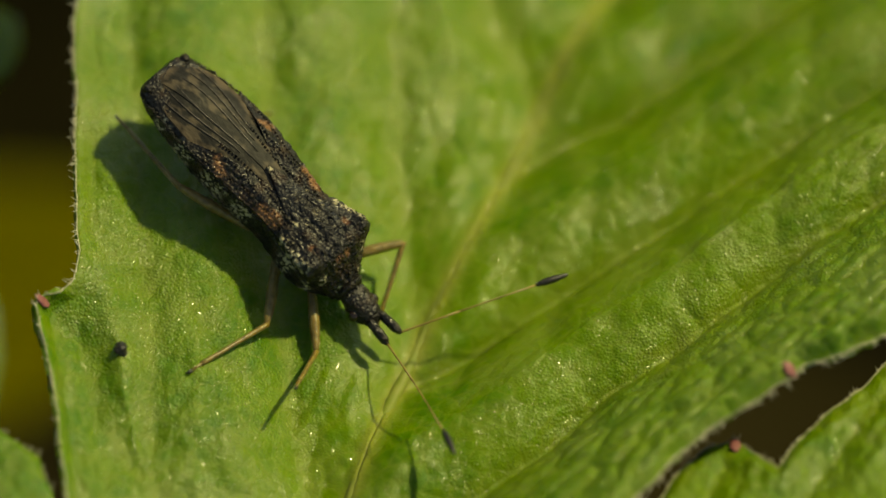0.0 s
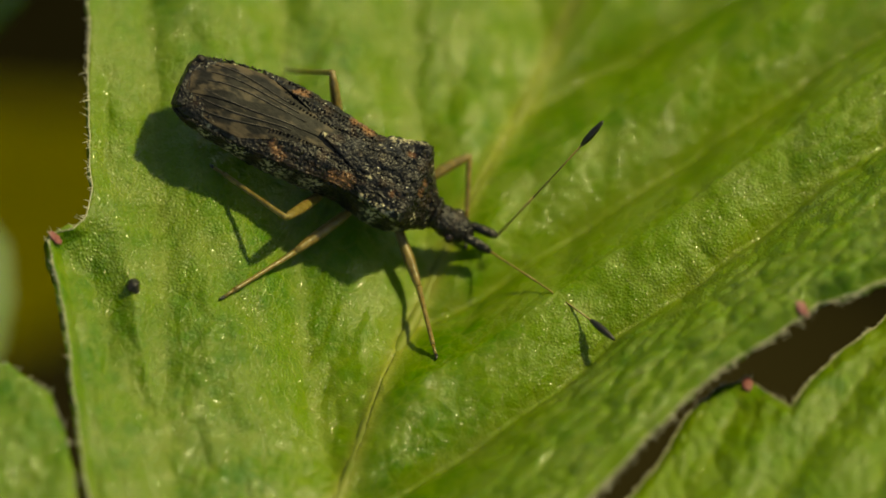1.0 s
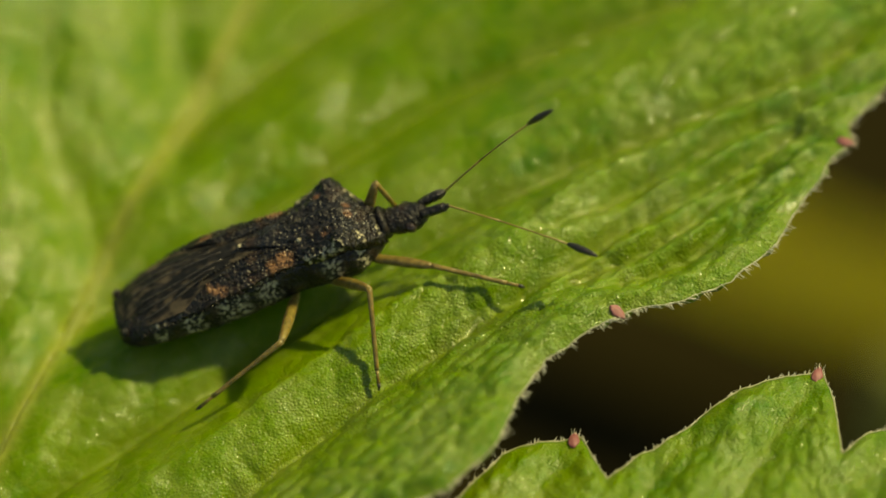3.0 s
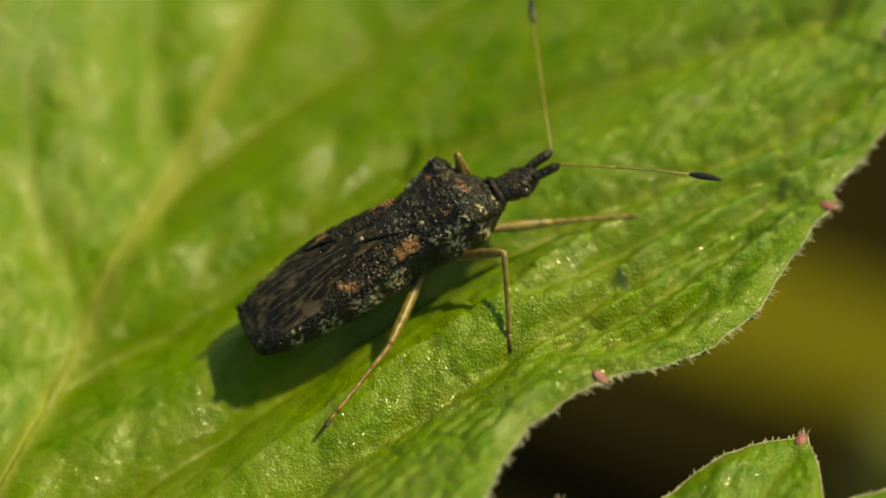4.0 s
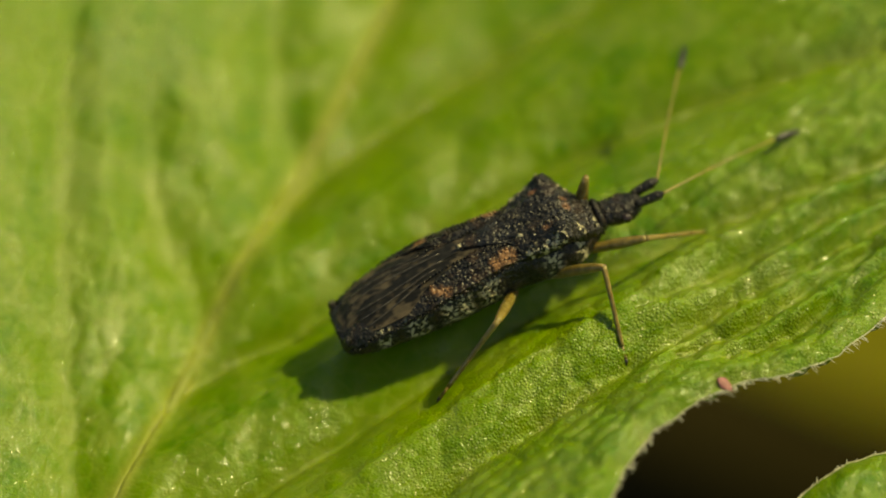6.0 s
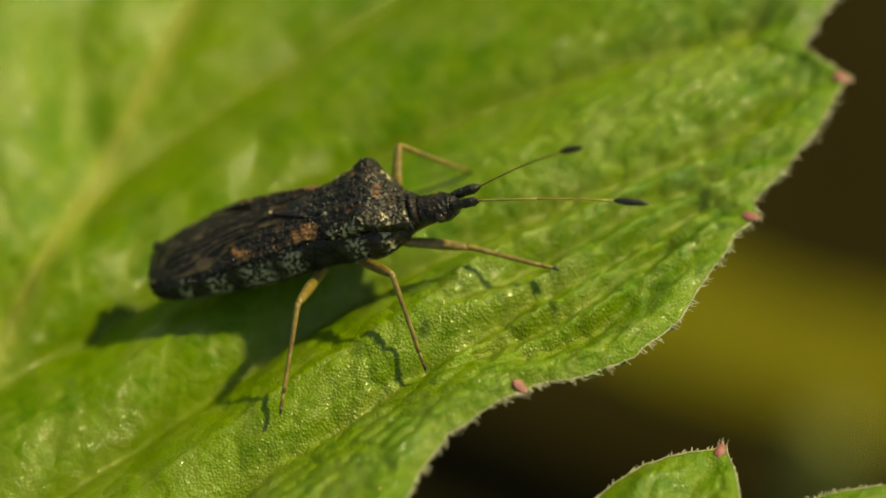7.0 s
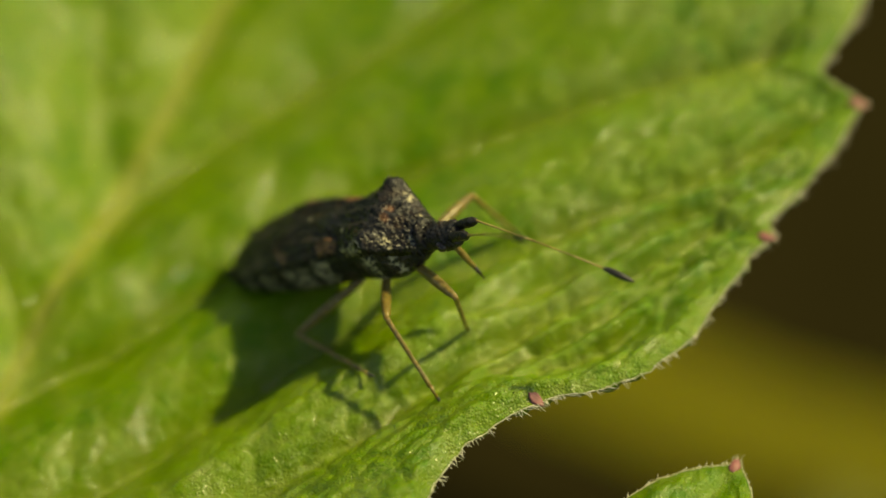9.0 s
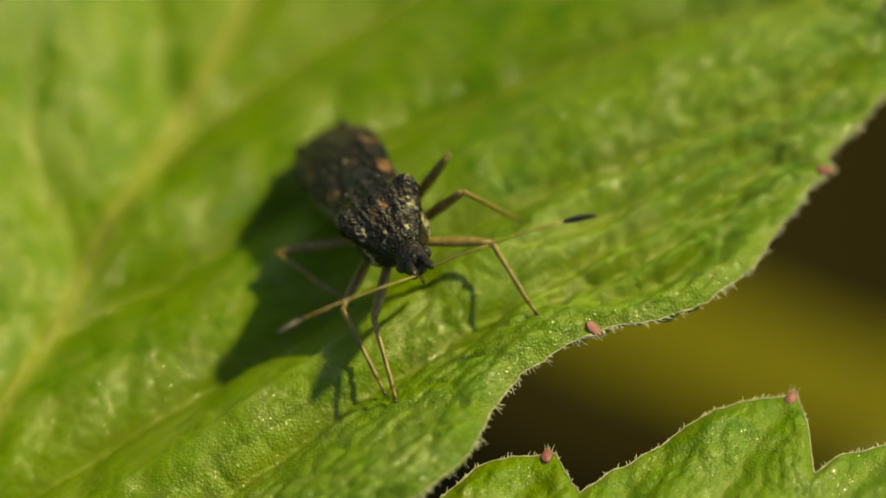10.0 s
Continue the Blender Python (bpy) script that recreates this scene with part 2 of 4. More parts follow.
def near(px, py, lines, taper=0.0, loose=(), tail=True):
    """Distance in grid steps to the nearest of the lines, and the side of it; taper lets a line fade out over its last quarter, and the loose ones over their first too."""
    best = np.full(px.shape, 1e9)
    side = np.zeros(px.shape)
    for number, line in enumerate(lines):
        q = curve_through(line, 14 if len(line) > 3 else 6)
        count = len(q) - 1
        for i in range(count):
            (ax, ay), (bx, by) = q[i], q[i + 1]
            dx, dy = bx - ax, by - ay
            ll = dx * dx + dy * dy + 1e-9
            s = np.clip(((px - ax) * dx + (py - ay) * dy) / ll, 0, 1)
            ex, ey = px - ax - s * dx, py - ay - s * dy
            d = np.sqrt(ex * ex + ey * ey)
            if taper:
                if tail:
                    d = d + taper * np.clip(((i + s) / count - 0.72) / 0.28, 0, 1) ** 2
                if number in loose:
                    d = d + taper * np.clip((0.35 - (i + s) / count) / 0.35, 0, 1) ** 2
            m = d < best
            best[m] = d[m]
            side[m] = np.sign(ex * dy - ey * dx)[m]
    return best, side


def lumps(x, y, size, seed):
    """Smooth uneven relief, -1 to 1, at that size in grid steps."""
    return np.array([noise.noise((a / size, b / size, seed)) for a, b in zip(x, y)])


MIDRIB = [(488, 1090), (626, 830), (688, 670), (754, 520), (903, 245), (1025, 0), (1224, -345), (1510, -900)]
RIGHT_VEINS = [
    [(560, 960), (687, 903), (787, 848), (887, 778), (987, 708), (1087, 623), (1187, 548), (1287, 488), (1387, 403), (1467, 338), (1555, 290), (1669, 210), (1809, 120), (1949, 40), (2049, -5), (2149, -75), (2269, -122)],
    [(690, 620), (817, 568), (987, 458), (1087, 393), (1187, 325), (1287, 268), (1350, 220), (1430, 165), (1560, 80), (1749, -20), (1900, -90), (2099, -165), (2239, -220), (2360, -280)],
    [(930, 225), (1030, 165), (1120, 125), (1230, 55), (1430, -75), (1600, -180), (1849, -290), (2080, -370), (2230, -405)],
    [(1110, -110), (1240, -210), (1400, -320), (1700, -500), (1900, -640)],
    [(1669, 232), (1760, 185), (1849, 135), (1949, 95), (2049, 35), (2149, -28), (2225, -68)],
    [(1800, 215), (1909, 150), (2009, 118), (2099, 70), (2165, 20)],
    [(1700, 110), (1849, 30), (2000, -50), (2130, -120), (2260, -160)],
]
# the side veins run on to the margin
RIGHT_VEINS = [line + [tuple(np.array(line[-1]) + 110 * (np.array(line[-1]) - line[-2]) / np.linalg.norm(np.subtract(line[-1], line[-2])))] for line in RIGHT_VEINS]
LEFT_VEINS = [
    [(600, 790), (556, 608), (531, 348), (501, -52), (480, -400)],
    [(776, 500), (746, 248), (731, -52), (726, -300), (760, -600)],
    [(1000, 90), (936, -52), (886, -192), (880, -420)],
    [(500, 1010), (330, 880), (305, 500), (290, 200), (262, -100), (250, -400)],
    [(1160, -200), (1100, -420), (1110, -640)],
    [(340, 780), (230, 600), (190, 470), (126, 406)],
]
FINE_VEINS = [
    [(790, 985), (887, 918), (960, 850), (1087, 735), (1220, 640), (1330, 580)],
    [(905, 780), (960, 860)], [(1000, 680), (1060, 560), (1120, 470)], [(1180, 560), (1240, 430), (1250, 330)],
    [(1330, 450), (1400, 330), (1410, 230)], [(1500, 330), (1590, 200), (1610, 100)], [(830, 560), (900, 450), (960, 330)],
    [(1000, 460), (1060, 330), (1090, 220)], [(1180, 350), (1260, 220), (1290, 90)], [(1380, 210), (1460, 70), (1480, -70)],
    [(570, 680), (640, 560), (700, 430)], [(540, 420), (620, 320), (660, 200)], [(520, 150), (600, 40), (640, -60)],
    [(745, 240), (810, 150), (850, 20)], [(530, 350), (420, 260), (350, 120)], [(556, 608), (450, 540), (380, 420)],
    [(310, 640), (400, 700), (480, 800)], [(300, 380), (220, 300), (190, 180)], [(1640, 235), (1740, 100), (1760, -20)],
    [(1830, 90), (1930, -40), (1950, -150)], [(1100, 130), (1200, -20), (1230, -120)], [(1320, -20), (1420, -180), (1440, -260)],
]


def quilt(x, y, size, stretch, turn, seed):
    """Bulging skin between the smallest veins: domes of that size, drawn out along a direction."""
    c, s = math.cos(turn), math.sin(turn)
    out = []
    for a, b in zip(x, y):
        d = noise.voronoi(((c * a + s * b) / (size * stretch), (c * b - s * a) / size, seed))[0]
        out.append(min(1.0, (d[1] - d[0]) * 1.6))
    return np.sqrt(np.array(out))


def relief(px, py, rim=0.0):
    """Height of the blade over the fold, in metres, and the vein mask."""
    main, _ = near(px, py, [MIDRIB])
    right, side = near(px, py + 48, RIGHT_VEINS, 90.0, (4, 5, 6), False)
    left, _ = near(px, py, LEFT_VEINS, 70.0)
    sub, _ = near(px, py, FINE_VEINS)
    right, left = np.sqrt(right ** 2 + 36) - 6, np.sqrt(left ** 2 + 81) - 9
    right, left = right + 60 * np.clip((rim - 0.90) / 0.10, 0, 1), left + 40 * np.clip((rim - 0.88) / 0.12, 0, 1)
    lat = np.minimum(right, left)
    rib = np.interp(py, [m[1] for m in reversed(MIDRIB)], [m[0] for m in reversed(MIDRIB)])
    on_right = 1 / (1 + np.exp(-(px - rib) / 30.0))
    bend = np.clip((-py - 40) / 220, 0, 1)
    h = on_right * (0.72 - 0.18 * bend) * np.where(side > 0, 1 - np.exp(-(right / 62) ** 1.15), 1 - np.exp(-(right / 80) ** 1.2)) + (1 - on_right) * 0.32 * (1 - np.exp(-(left / 55) ** 1.4))
    h = h + 0.12 * (1 - np.exp(-(main / 45) ** 2))
    h = h - 0.30 * np.clip((305 - px) / 140, 0, 1.3) ** 1.3    # the outer strip bends down
    h = h - 0.055 * np.exp(-(sub / 24) ** 2) - on_right * 0.15 * np.exp(-right / 9)
    domes = on_right * quilt(px, py, 27, 3.4, -0.60, 1.5) + (1 - on_right) * quilt(px, py, 46, 1.9, 1.5, 2.5)
    near_rim = np.clip((rim - 0.50) / 0.30, 0, 1)
    beads = quilt(px, py, 24, 1.5, -0.4, 6.5)
    h = h + (0.024 + 0.100 * near_rim * on_right + 0.020 * (1 - on_right)) * domes + (0.010 + 0.020 * near_rim * on_right + 0.022 * (1 - on_right) + 0.030 * on_right * np.clip((rim - 0.82) / 0.10, 0, 1)) * beads + 0.050 * lumps(px, py, 110, 3.1) + (0.014 + 0.020 * (1 - on_right)) * lumps(px, py, 45, 7.7) + (0.010 + 0.012 * near_rim * on_right) * lumps(px, py, 17, 5.2)
    h = h + 0.018 * np.exp(-(main / 14) ** 2)
    vein = 0.80 * np.exp(-(main / 17) ** 2) + 0.16 * np.exp(-(lat / 9) ** 2) + 0.06 * np.exp(-(sub / 9) ** 2)
    return (h - 0.42) * MM, np.clip(vein, 0, 1)


def leaf_mesh(ribs, edges, across, name, material, parent, form, drop, relief_of, label="", grain=0.42):
    """A blade between its midrib and its edge; ribs and edges are rows of points on the drawing grid."""
    s = np.linspace(0, 1, across)[None, :, None] ** 0.9
    grid = ribs[:, None, :] * (1 - s) + edges[:, None, :] * s
    n, k = grid.shape[:2]
    px, py = grid[..., 0].ravel(), grid[..., 1].ravel()
    x, y = plan(px, py, drop, form)
    fade = np.repeat(np.linspace(0, 1, across)[None, :] ** 0.9, n, 0).ravel()
    h, vein = relief_of(px, py, fade)
    h = h - 0.00004 * np.clip((fade - 0.98) / 0.02, 0, 1) ** 2
    flat = np.clip((fade - 0.955) / 0.045, 0, 1)
    flat = 0.6 * flat * flat * (3 - 2 * flat)
    h = h * (1 - flat) + 0.00004 * flat
    z = form(x, y) - drop + h
    verts = np.stack([x, y, z], 1)
    idx = np.arange(n * k).reshape(n, k)
    quads = np.stack([idx[:-1, :-1], idx[:-1, 1:], idx[1:, 1:], idx[1:, :-1]], -1).reshape(-1, 4)
    ob = part(name, (verts.tolist(), quads.tolist()), material, parent, label)
    up = sum(p.normal.z for p in list(ob.data.polygons)[:: max(1, len(quads) // 400)])
    if up < 0:
        ob.data.flip_normals()
    at = ob.data.attributes.new("vein", "FLOAT", "POINT")
    at.data.foreach_set("value", vein.astype(np.float32))
    ob.data.attributes.new("edge", "FLOAT", "POINT").data.foreach_set("value", np.clip((fade - grain) / 0.30, 0, 1).astype(np.float32))
    thick = ob.modifiers.new("thickness", "SOLIDIFY")
    thick.thickness, thick.offset = 0.00016, -1.0
    return ob, verts.reshape(n, k, 3)


def toothed(line, per=26, depth=5.0, seed=1):
    """A hand-drawn edge made a little uneven."""
    p = polyline(line, max(8, int(sum(math.dist(a, b) for a, b in zip(line[:-1], line[1:])) / 6)))
    for i in range(1, len(p) - 1):
        w = noise.noise((p[i][0] / per, p[i][1] / per, seed)) * depth * 0.5 + noise.noise((p[i][0] / 70, p[i][1] / 70, seed + 4)) * depth
        d = p[i + 1] - p[i - 1]
        d = d / (np.linalg.norm(d) + 1e-9)
        p[i] = p[i] + w * np.array([-d[1], d[0]])
    return p


def hairs_on(rim, out, count, seed, name, parent, length=(0.06, 0.17)):
    """Fine pale hairs that stand out from a leaf's rim."""
    rng = random.Random(seed)
    meshes = []
    for _ in range(count):
        i = rng.randrange(2, len(rim) - 2)
        p = Vector(rim[i])
        d = (Vector(out[i]).normalized() + Vector((rng.uniform(-.6, .6), rng.uniform(-.6, .6), rng.uniform(-.1, .8)))).normalized()
        l = rng.uniform(*length) * MM
        bend = Vector((rng.uniform(-.3, .3), rng.uniform(-.3, .3), rng.uniform(-.2, .3))) * l
        pts = [p - d * 0.02 * MM, p + d * l * 0.5 + bend * 0.4, p + d * l + bend]
        meshes.append(tube(pts, [0.009 * MM, 0.006 * MM, 0.001 * MM], 4))
    ob = part(name, joined(*meshes), M_HAIR, parent, "short pale hairs along the leaf margin")
    ob["kind"] = "stuff"
    return ob


def margin_on(rim, parent, radius=0.012):
    """A thin pale tube added along a blade's edge as painted rim light, uneven in thickness."""
    radii = [radius * MM * (1 + 0.5 * noise.noise((i * 0.21, 3.0, 1.0))) for i in range(len(rim))]
    return part("margin", tube(rim, radii, 6), M_RIM_LIGHT, parent, "thin pale line along the leaf edge, painted as rim light")


def tooth_tip(point, toward, parent, size=0.13, seed=0):
    """The pink gland that ends a tooth of the leaf."""
    d = Vector(toward).normalized()
    p = Vector(point)
    side = d.cross(Vector((0, 0, 1))).normalized()
    bm = bmesh.new()
    bmesh.ops.create_icosphere(bm, subdivisions=3, radius=1.0)
    for v in bm.verts:
        a, b, c = v.co
        taper = 1 - 0.45 * max(0.0, a)
        w = 1 + 0.18 * noise.noise((a * 2, b * 2, c * 2 + seed))
        v.co = p + d * (a * 1.25 - 0.55) * size * MM * w + side * b * 0.70 * size * MM * taper * w + Vector((0, 0, c * 0.34 * size * MM * taper * w + 0.00002))
    tip = part("tooth_tip", bm, M_TIP, parent, "dull pink gland at the tip of a leaf tooth")
    rng = random.Random(seed)
    tufts = []
    for _ in range(5):
        e = (d + side * rng.uniform(-0.5, 0.5) + Vector((0, 0, rng.uniform(-0.2, 0.6)))).normalized()
        l = rng.uniform(0.12, 0.22) * MM
        s0 = p - d * 0.5 * size * MM + side * rng.uniform(-0.3, 0.3) * size * MM
        tufts.append(tube([s0, s0 + e * l * 0.5, s0 + e * l + Vector((0, 0, 0.03 * MM))], [0.009 * MM, 0.006 * MM, 0.001 * MM], 4))
    part("tip_hair", joined(*tufts), M_HAIR, tip)["kind"] = "stuff"
    return tip


def petiole(points, radius, parent, material):
    pts = curve_through(points, 24)
    return part("stalk", tube(pts, [radius * (1 + 0.25 * math.sin(i * 0.4)) for i in range(len(pts))], 10), material, parent, "slender green leaf stalk")


# ---- ground ----
GROUND = -0.034


def ground():
    verts, faces = [], []
    rings = [0, 0.004, 0.008, 0.012, 0.018, 0.025, 0.035, 0.05, 0.07, 0.1, 0.15, 0.3, 1, 4, 20, 80]
    for r in rings:
        for k in range(48):
            a = 2 * math.pi * k / 48
            x, y = r * math.cos(a) + 0.006, r * math.sin(a)
            verts.append((x, y, GROUND + (0.002 * noise.noise((x * 120, y * 120, 2)) if r < 0.4 else 0)))
    for i in range(len(rings) - 1):
        for k in range(48):
            faces.append((i * 48 + k, (i + 1) * 48 + k, (i + 1) * 48 + (k + 1) % 48, i * 48 + (k + 1) % 48))
    return tagged(part("ground", (verts, faces), M_SHADED_SOIL, None), "soil ground with the shade of leaves put into its near-black colour", "ground", kind="structure")


ground()

# ---- the leaf on which the bug walks ----
RIGHT_EDGE = [(480, 1095), (560, 1150), (720, 1160), (860, 1070), (947, 978), (1087, 838), (1227, 698), (1287, 648), (1377, 590), (1436, 553), (1448, 538),
              (1490, 528), (1540, 510), (1606, 480), (1660, 432), (1690, 405), (1726, 330), (1776, 262), (1826, 230), (1880, 198), (1918, 180), (1930, 176),
              (2006, 165), (2106, 128), (2186, 60), (2236, -20), (2268, -60), (2285, -92), (2324, -120), (2318, -150), (2340, -174), (2390, -222),
              (2440, -282), (2468, -335), (2494, -372), (2450, -398), (2412, -420), (2428, -456), (2472, -512), (2500, -580), (2500, -660), (2400, -760), (2100, -860), (1520, -905)]
LEFT_EDGE = [(480, 1095), (400, 1100), (280, 1040), (200, 930), (178, 820), (158, 700), (140, 560), (118, 460), (106, 408), (116, 396), (148, 392), (172, 372),
             (178, 320), (172, 200), (168, 60), (165, -80), (170, -220), (230, -430), (420, -640), (800, -820), (1200, -900), (1520, -905)]


def fraction(line, marks):
    """Where along the midrib each point of the edge belongs: marks pair points of the edge with places on the rib."""
    l = np.r_[0, np.cumsum(np.linalg.norm(np.diff(line, axis=0), axis=1))]
    at = [l[int(np.argmin(np.linalg.norm(line - np.array(p), axis=1)))] for p, _ in marks]
    return np.interp(l, at, [q for _, q in marks])


def main_leaf():
    leaf = new("leaf")
    tagged(leaf, "bright green hairy-edged leaf with a pale midrib and pink tooth tips", "leaf")
    rib = curve_through(MIDRIB, 400)
    halves = []
    for edge, marks, across, seed in (
            (RIGHT_EDGE, [((480, 1095), 0), ((860, 1070), 0.08), ((1087, 838), 0.22), ((1436, 553), 0.42), ((1918, 180), 0.66), ((2324, -120), 0.80), ((2494, -372), 0.89), ((2412, -420), 0.91), ((2500, -660), 0.96), ((1520, -905), 1)], 170, 1),
            (LEFT_EDGE, [((480, 1095), 0), ((178, 820), 0.10), ((106, 408), 0.24), ((172, 372), 0.42), ((165, -80), 0.64), ((420, -640), 0.8), ((1520, -905), 1)], 120, 2)):
        e = toothed(edge, seed=seed, depth=4.0)
        q = fraction(e, marks)
        ribs = np.stack([np.interp(q, np.linspace(0, 1, 400), rib[:, k]) for k in (0, 1)], 1)
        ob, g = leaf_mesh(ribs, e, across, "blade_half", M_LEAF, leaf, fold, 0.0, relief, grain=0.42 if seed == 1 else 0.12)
        rim, out = g[:, -1], g[:, -1] - g[:, -8]
        margin_on(rim.tolist(), leaf)
        hairs_on(rim.tolist(), out.tolist(), 900 if seed == 1 else 480, 10 + seed, "margin_hairs", leaf)
        halves.append((e, rim, out))
    for half, p in ((0, (1424, 556)), (0, (1908, 186)), (0, (2314, -120)), (0, (2486, -370)), (1, (112, 402))):
        e, rim, out = halves[half]
        i = int(np.argmin(np.linalg.norm(e - np.array(p), axis=1)))
        tooth_tip(rim[i], out[i], leaf)
    line = curve_through(MIDRIB, 90)[:-4]
    mx, my = plan(line[:, 0], line[:, 1])
    mh, _ = relief(line[:, 0], line[:, 1])
    mz = fold(mx, my) + np.convolve(np.pad(mh, 3, mode="edge"), np.ones(7) / 7, mode="valid")
    part("midrib", tube(np.stack([mx, my, mz - 0.000092], 1), [0.000118 * (1 - 0.45 * i / len(mx)) for i in range(len(mx))], 12), M_RIB, leaf, "pale raised midrib of the leaf")
    x, y = plan(480, 1092)
    base = Vector((float(x), float(y), float(fold(x, y))))
    petiole([base + Vector((0.0004, 0.001, 0)), base + Vector((-0.002, -0.005, -0.002)), base + Vector((-0.004, -0.010, -0.014)), (base.x - 0.005, base.y - 0.012, GROUND - 0.001)], 0.0006, leaf, M_STALK)
    return leaf


main_leaf()


# ---- neighbouring leaves ----
def low_form(x, y):
    return 0.0010 + 0.10 * (x - 0.006) - 0.10 * (y + 0.003) - 8.0 * (x - 0.008) ** 2


def low_relief(px, py, rim=0.0):
    lat, side = near(px, py, [[(1000, 1300), (1150, 1000), (1330, 672)], [(1330, 1150), (1600, 760), (1825, 398)], [(1700, 1050), (2000, 640), (2255, 288)], [(2150, 900), (2400, 600), (2600, 380)],
                              [(1180, 1100), (1420, 800), (1600, 570)], [(1550, 950), (1800, 650), (2030, 390)], [(1950, 900), (2200, 600), (2420, 380)]])
    h = 0.26 * (1 - np.exp(-(lat / 50) ** 1.4)) + 0.060 * quilt(px, py, 40, 1.5, -1.0, 4.5) + 0.055 * quilt(px, py, 22, 1.3, 0.4, 8.5) + 0.07 * lumps(px, py, 80, 9.4) + 0.03 * lumps(px, py, 36, 1.3) + 0.012 * lumps(px, py, 17, 4.4)
    return h * MM, 0.3 * np.exp(-(lat / 7) ** 2)


LOW_EDGE = [(860, 1240), (930, 1080), (997, 978), (1087, 908), (1167, 818), (1217, 738), (1277, 676), (1334, 662), (1362, 686), (1402, 712), (1437, 668), (1487, 622),
            (1555, 570), (1636, 482), (1700, 424), (1760, 402), (1834, 390), (1858, 428), (1880, 466), (1930, 430), (2030, 370), (2120, 312), (2200, 288), (2262, 280),
            (2282, 330), (2292, 424), (2340, 390), (2423, 365), (2520, 350), (2640, 352), (2700, 420), (2760, 560), (2700, 900)]


def lower_leaf():
    leaf = new("leaf")
    tagged(leaf, "lower green toothed leaf with pink tooth tips under the main one", "leaf")
    e = toothed(LOW_EDGE, seed=5, depth=4.0)
    q = np.linspace(0, 1, len(e))
    rib = polyline([(1000, 1500), (1500, 1350), (2000, 1150), (2500, 950)], 200)
    ribs = np.stack([np.interp(q, np.linspace(0, 1, 200), rib[:, k]) for k in (0, 1)], 1)
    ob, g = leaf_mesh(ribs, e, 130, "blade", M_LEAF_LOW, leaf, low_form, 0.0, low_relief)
    rim, out = g[:, -1], g[:, -1] - g[:, -8]
    margin_on(rim.tolist(), leaf)
    hairs_on(rim.tolist(), out.tolist(), 420, 21, "margin_hairs", leaf, (0.035, 0.10))
    for p in ((1330, 666), (1828, 393), (2256, 284), (2640, 352)):
        i = int(np.argmin(np.linalg.norm(e - np.array(p), axis=1)))
        tooth_tip(rim[i], out[i], leaf)
    b = Vector(g[len(g) // 3, 0])
    petiole([b + Vector((0, 0.0005, -0.0003)), b + Vector((0.001, -0.003, -0.004)), b + Vector((0.002, -0.004, -0.016)), (b.x + 0.002, b.y - 0.004, GROUND - 0.001)], 0.0006, leaf, M_STALK)


lower_leaf()


def simple_leaf(label, edge, rib, material, level, slope, relief_k=1.0, veins=None, hairs=0, seed=3):
    """A neighbouring leaf given by one edge and the line from which its blade spreads."""
    leaf = new("leaf")
    tagged(leaf, label, "leaf")

    def form(x, y):
        return level + slope[0] * x + slope[1] * y

    def rel(px, py, rim=0.0):
        lat, _ = near(px, py, veins or [rib])
        h = 0.14 * (1 - np.exp(-(lat / 50) ** 2)) + 0.06 * quilt(px, py, 42, 1.5, 1.2, seed) + 0.06 * quilt(px, py, 22, 1.3, 0.6, seed + 3.5) + 0.06 * lumps(px, py, 80, seed) + 0.02 * lumps(px, py, 36, seed + 2)
        return h * MM * relief_k, 0.3 * np.exp(-(lat / 8) ** 2)

    e = toothed(edge, seed=seed, depth=5.0)
    ribs = polyline(rib, len(e))
    ob, g = leaf_mesh(ribs, e, 60, "blade", material, leaf, form, 0.0, rel)
    rim, out = g[:, -1], g[:, -1] - g[:, -8]
    if hairs:
        hairs_on(rim.tolist(), out.tolist(), hairs, seed + 30, "margin_hairs", leaf, (0.035, 0.10))
    b = Vector(g[len(g) // 2, 0])
    petiole([b, b + Vector((-0.0005, -0.0005, (GROUND - b.z) * 0.3)), b + Vector((-0.001, -0.001, (GROUND - b.z) * 0.7)), (b.x - 0.001, b.y - 0.001, GROUND - 0.001)], 0.0005, leaf, M_STALK)
    return leaf


simple_leaf("small green leaf lobe beside the margin of the main leaf",
            [(-420, 720), (-200, 660), (-60, 650), (40, 634), (75, 660), (112, 690), (140, 750), (160, 840), (178, 930), (180, 1050), (120, 1200)],
            [(-420, 800), (-380, 1000), (-300, 1200), (-100, 1350)], M_LEAF_LOW, 0.0013, (0.0, 0.0),
            veins=[[(-300, 1100), (-150, 850), (30, 650)], [(-200, 1250), (0, 950), (130, 760)]], hairs=120, seed=3)
simple_leaf("small green leaf tip behind the main leaf",
            [(-300, -260), (-120, -160), (0, -120), (40, -100), (52, -60), (40, -10), (15, 20), (-20, 60), (-80, 160), (-260, 260)],
            [(-420, -220), (-460, -60), (-420, 220)], M_LEAF_LOW, -0.002, (0.05, 0.0), seed=4)
simple_leaf("pale bluish-green leaf standing beside the main leaf",
            [(-400, 250), (-200, 240), (-80, 280), (0, 340), (60, 420), (75, 520), (40, 640), (-40, 760), (-300, 860)],
            [(-500, 250), (-560, 500), (-500, 860)], M_LEAF_PALE, 0.008, (0.0, 0.0), seed=6)
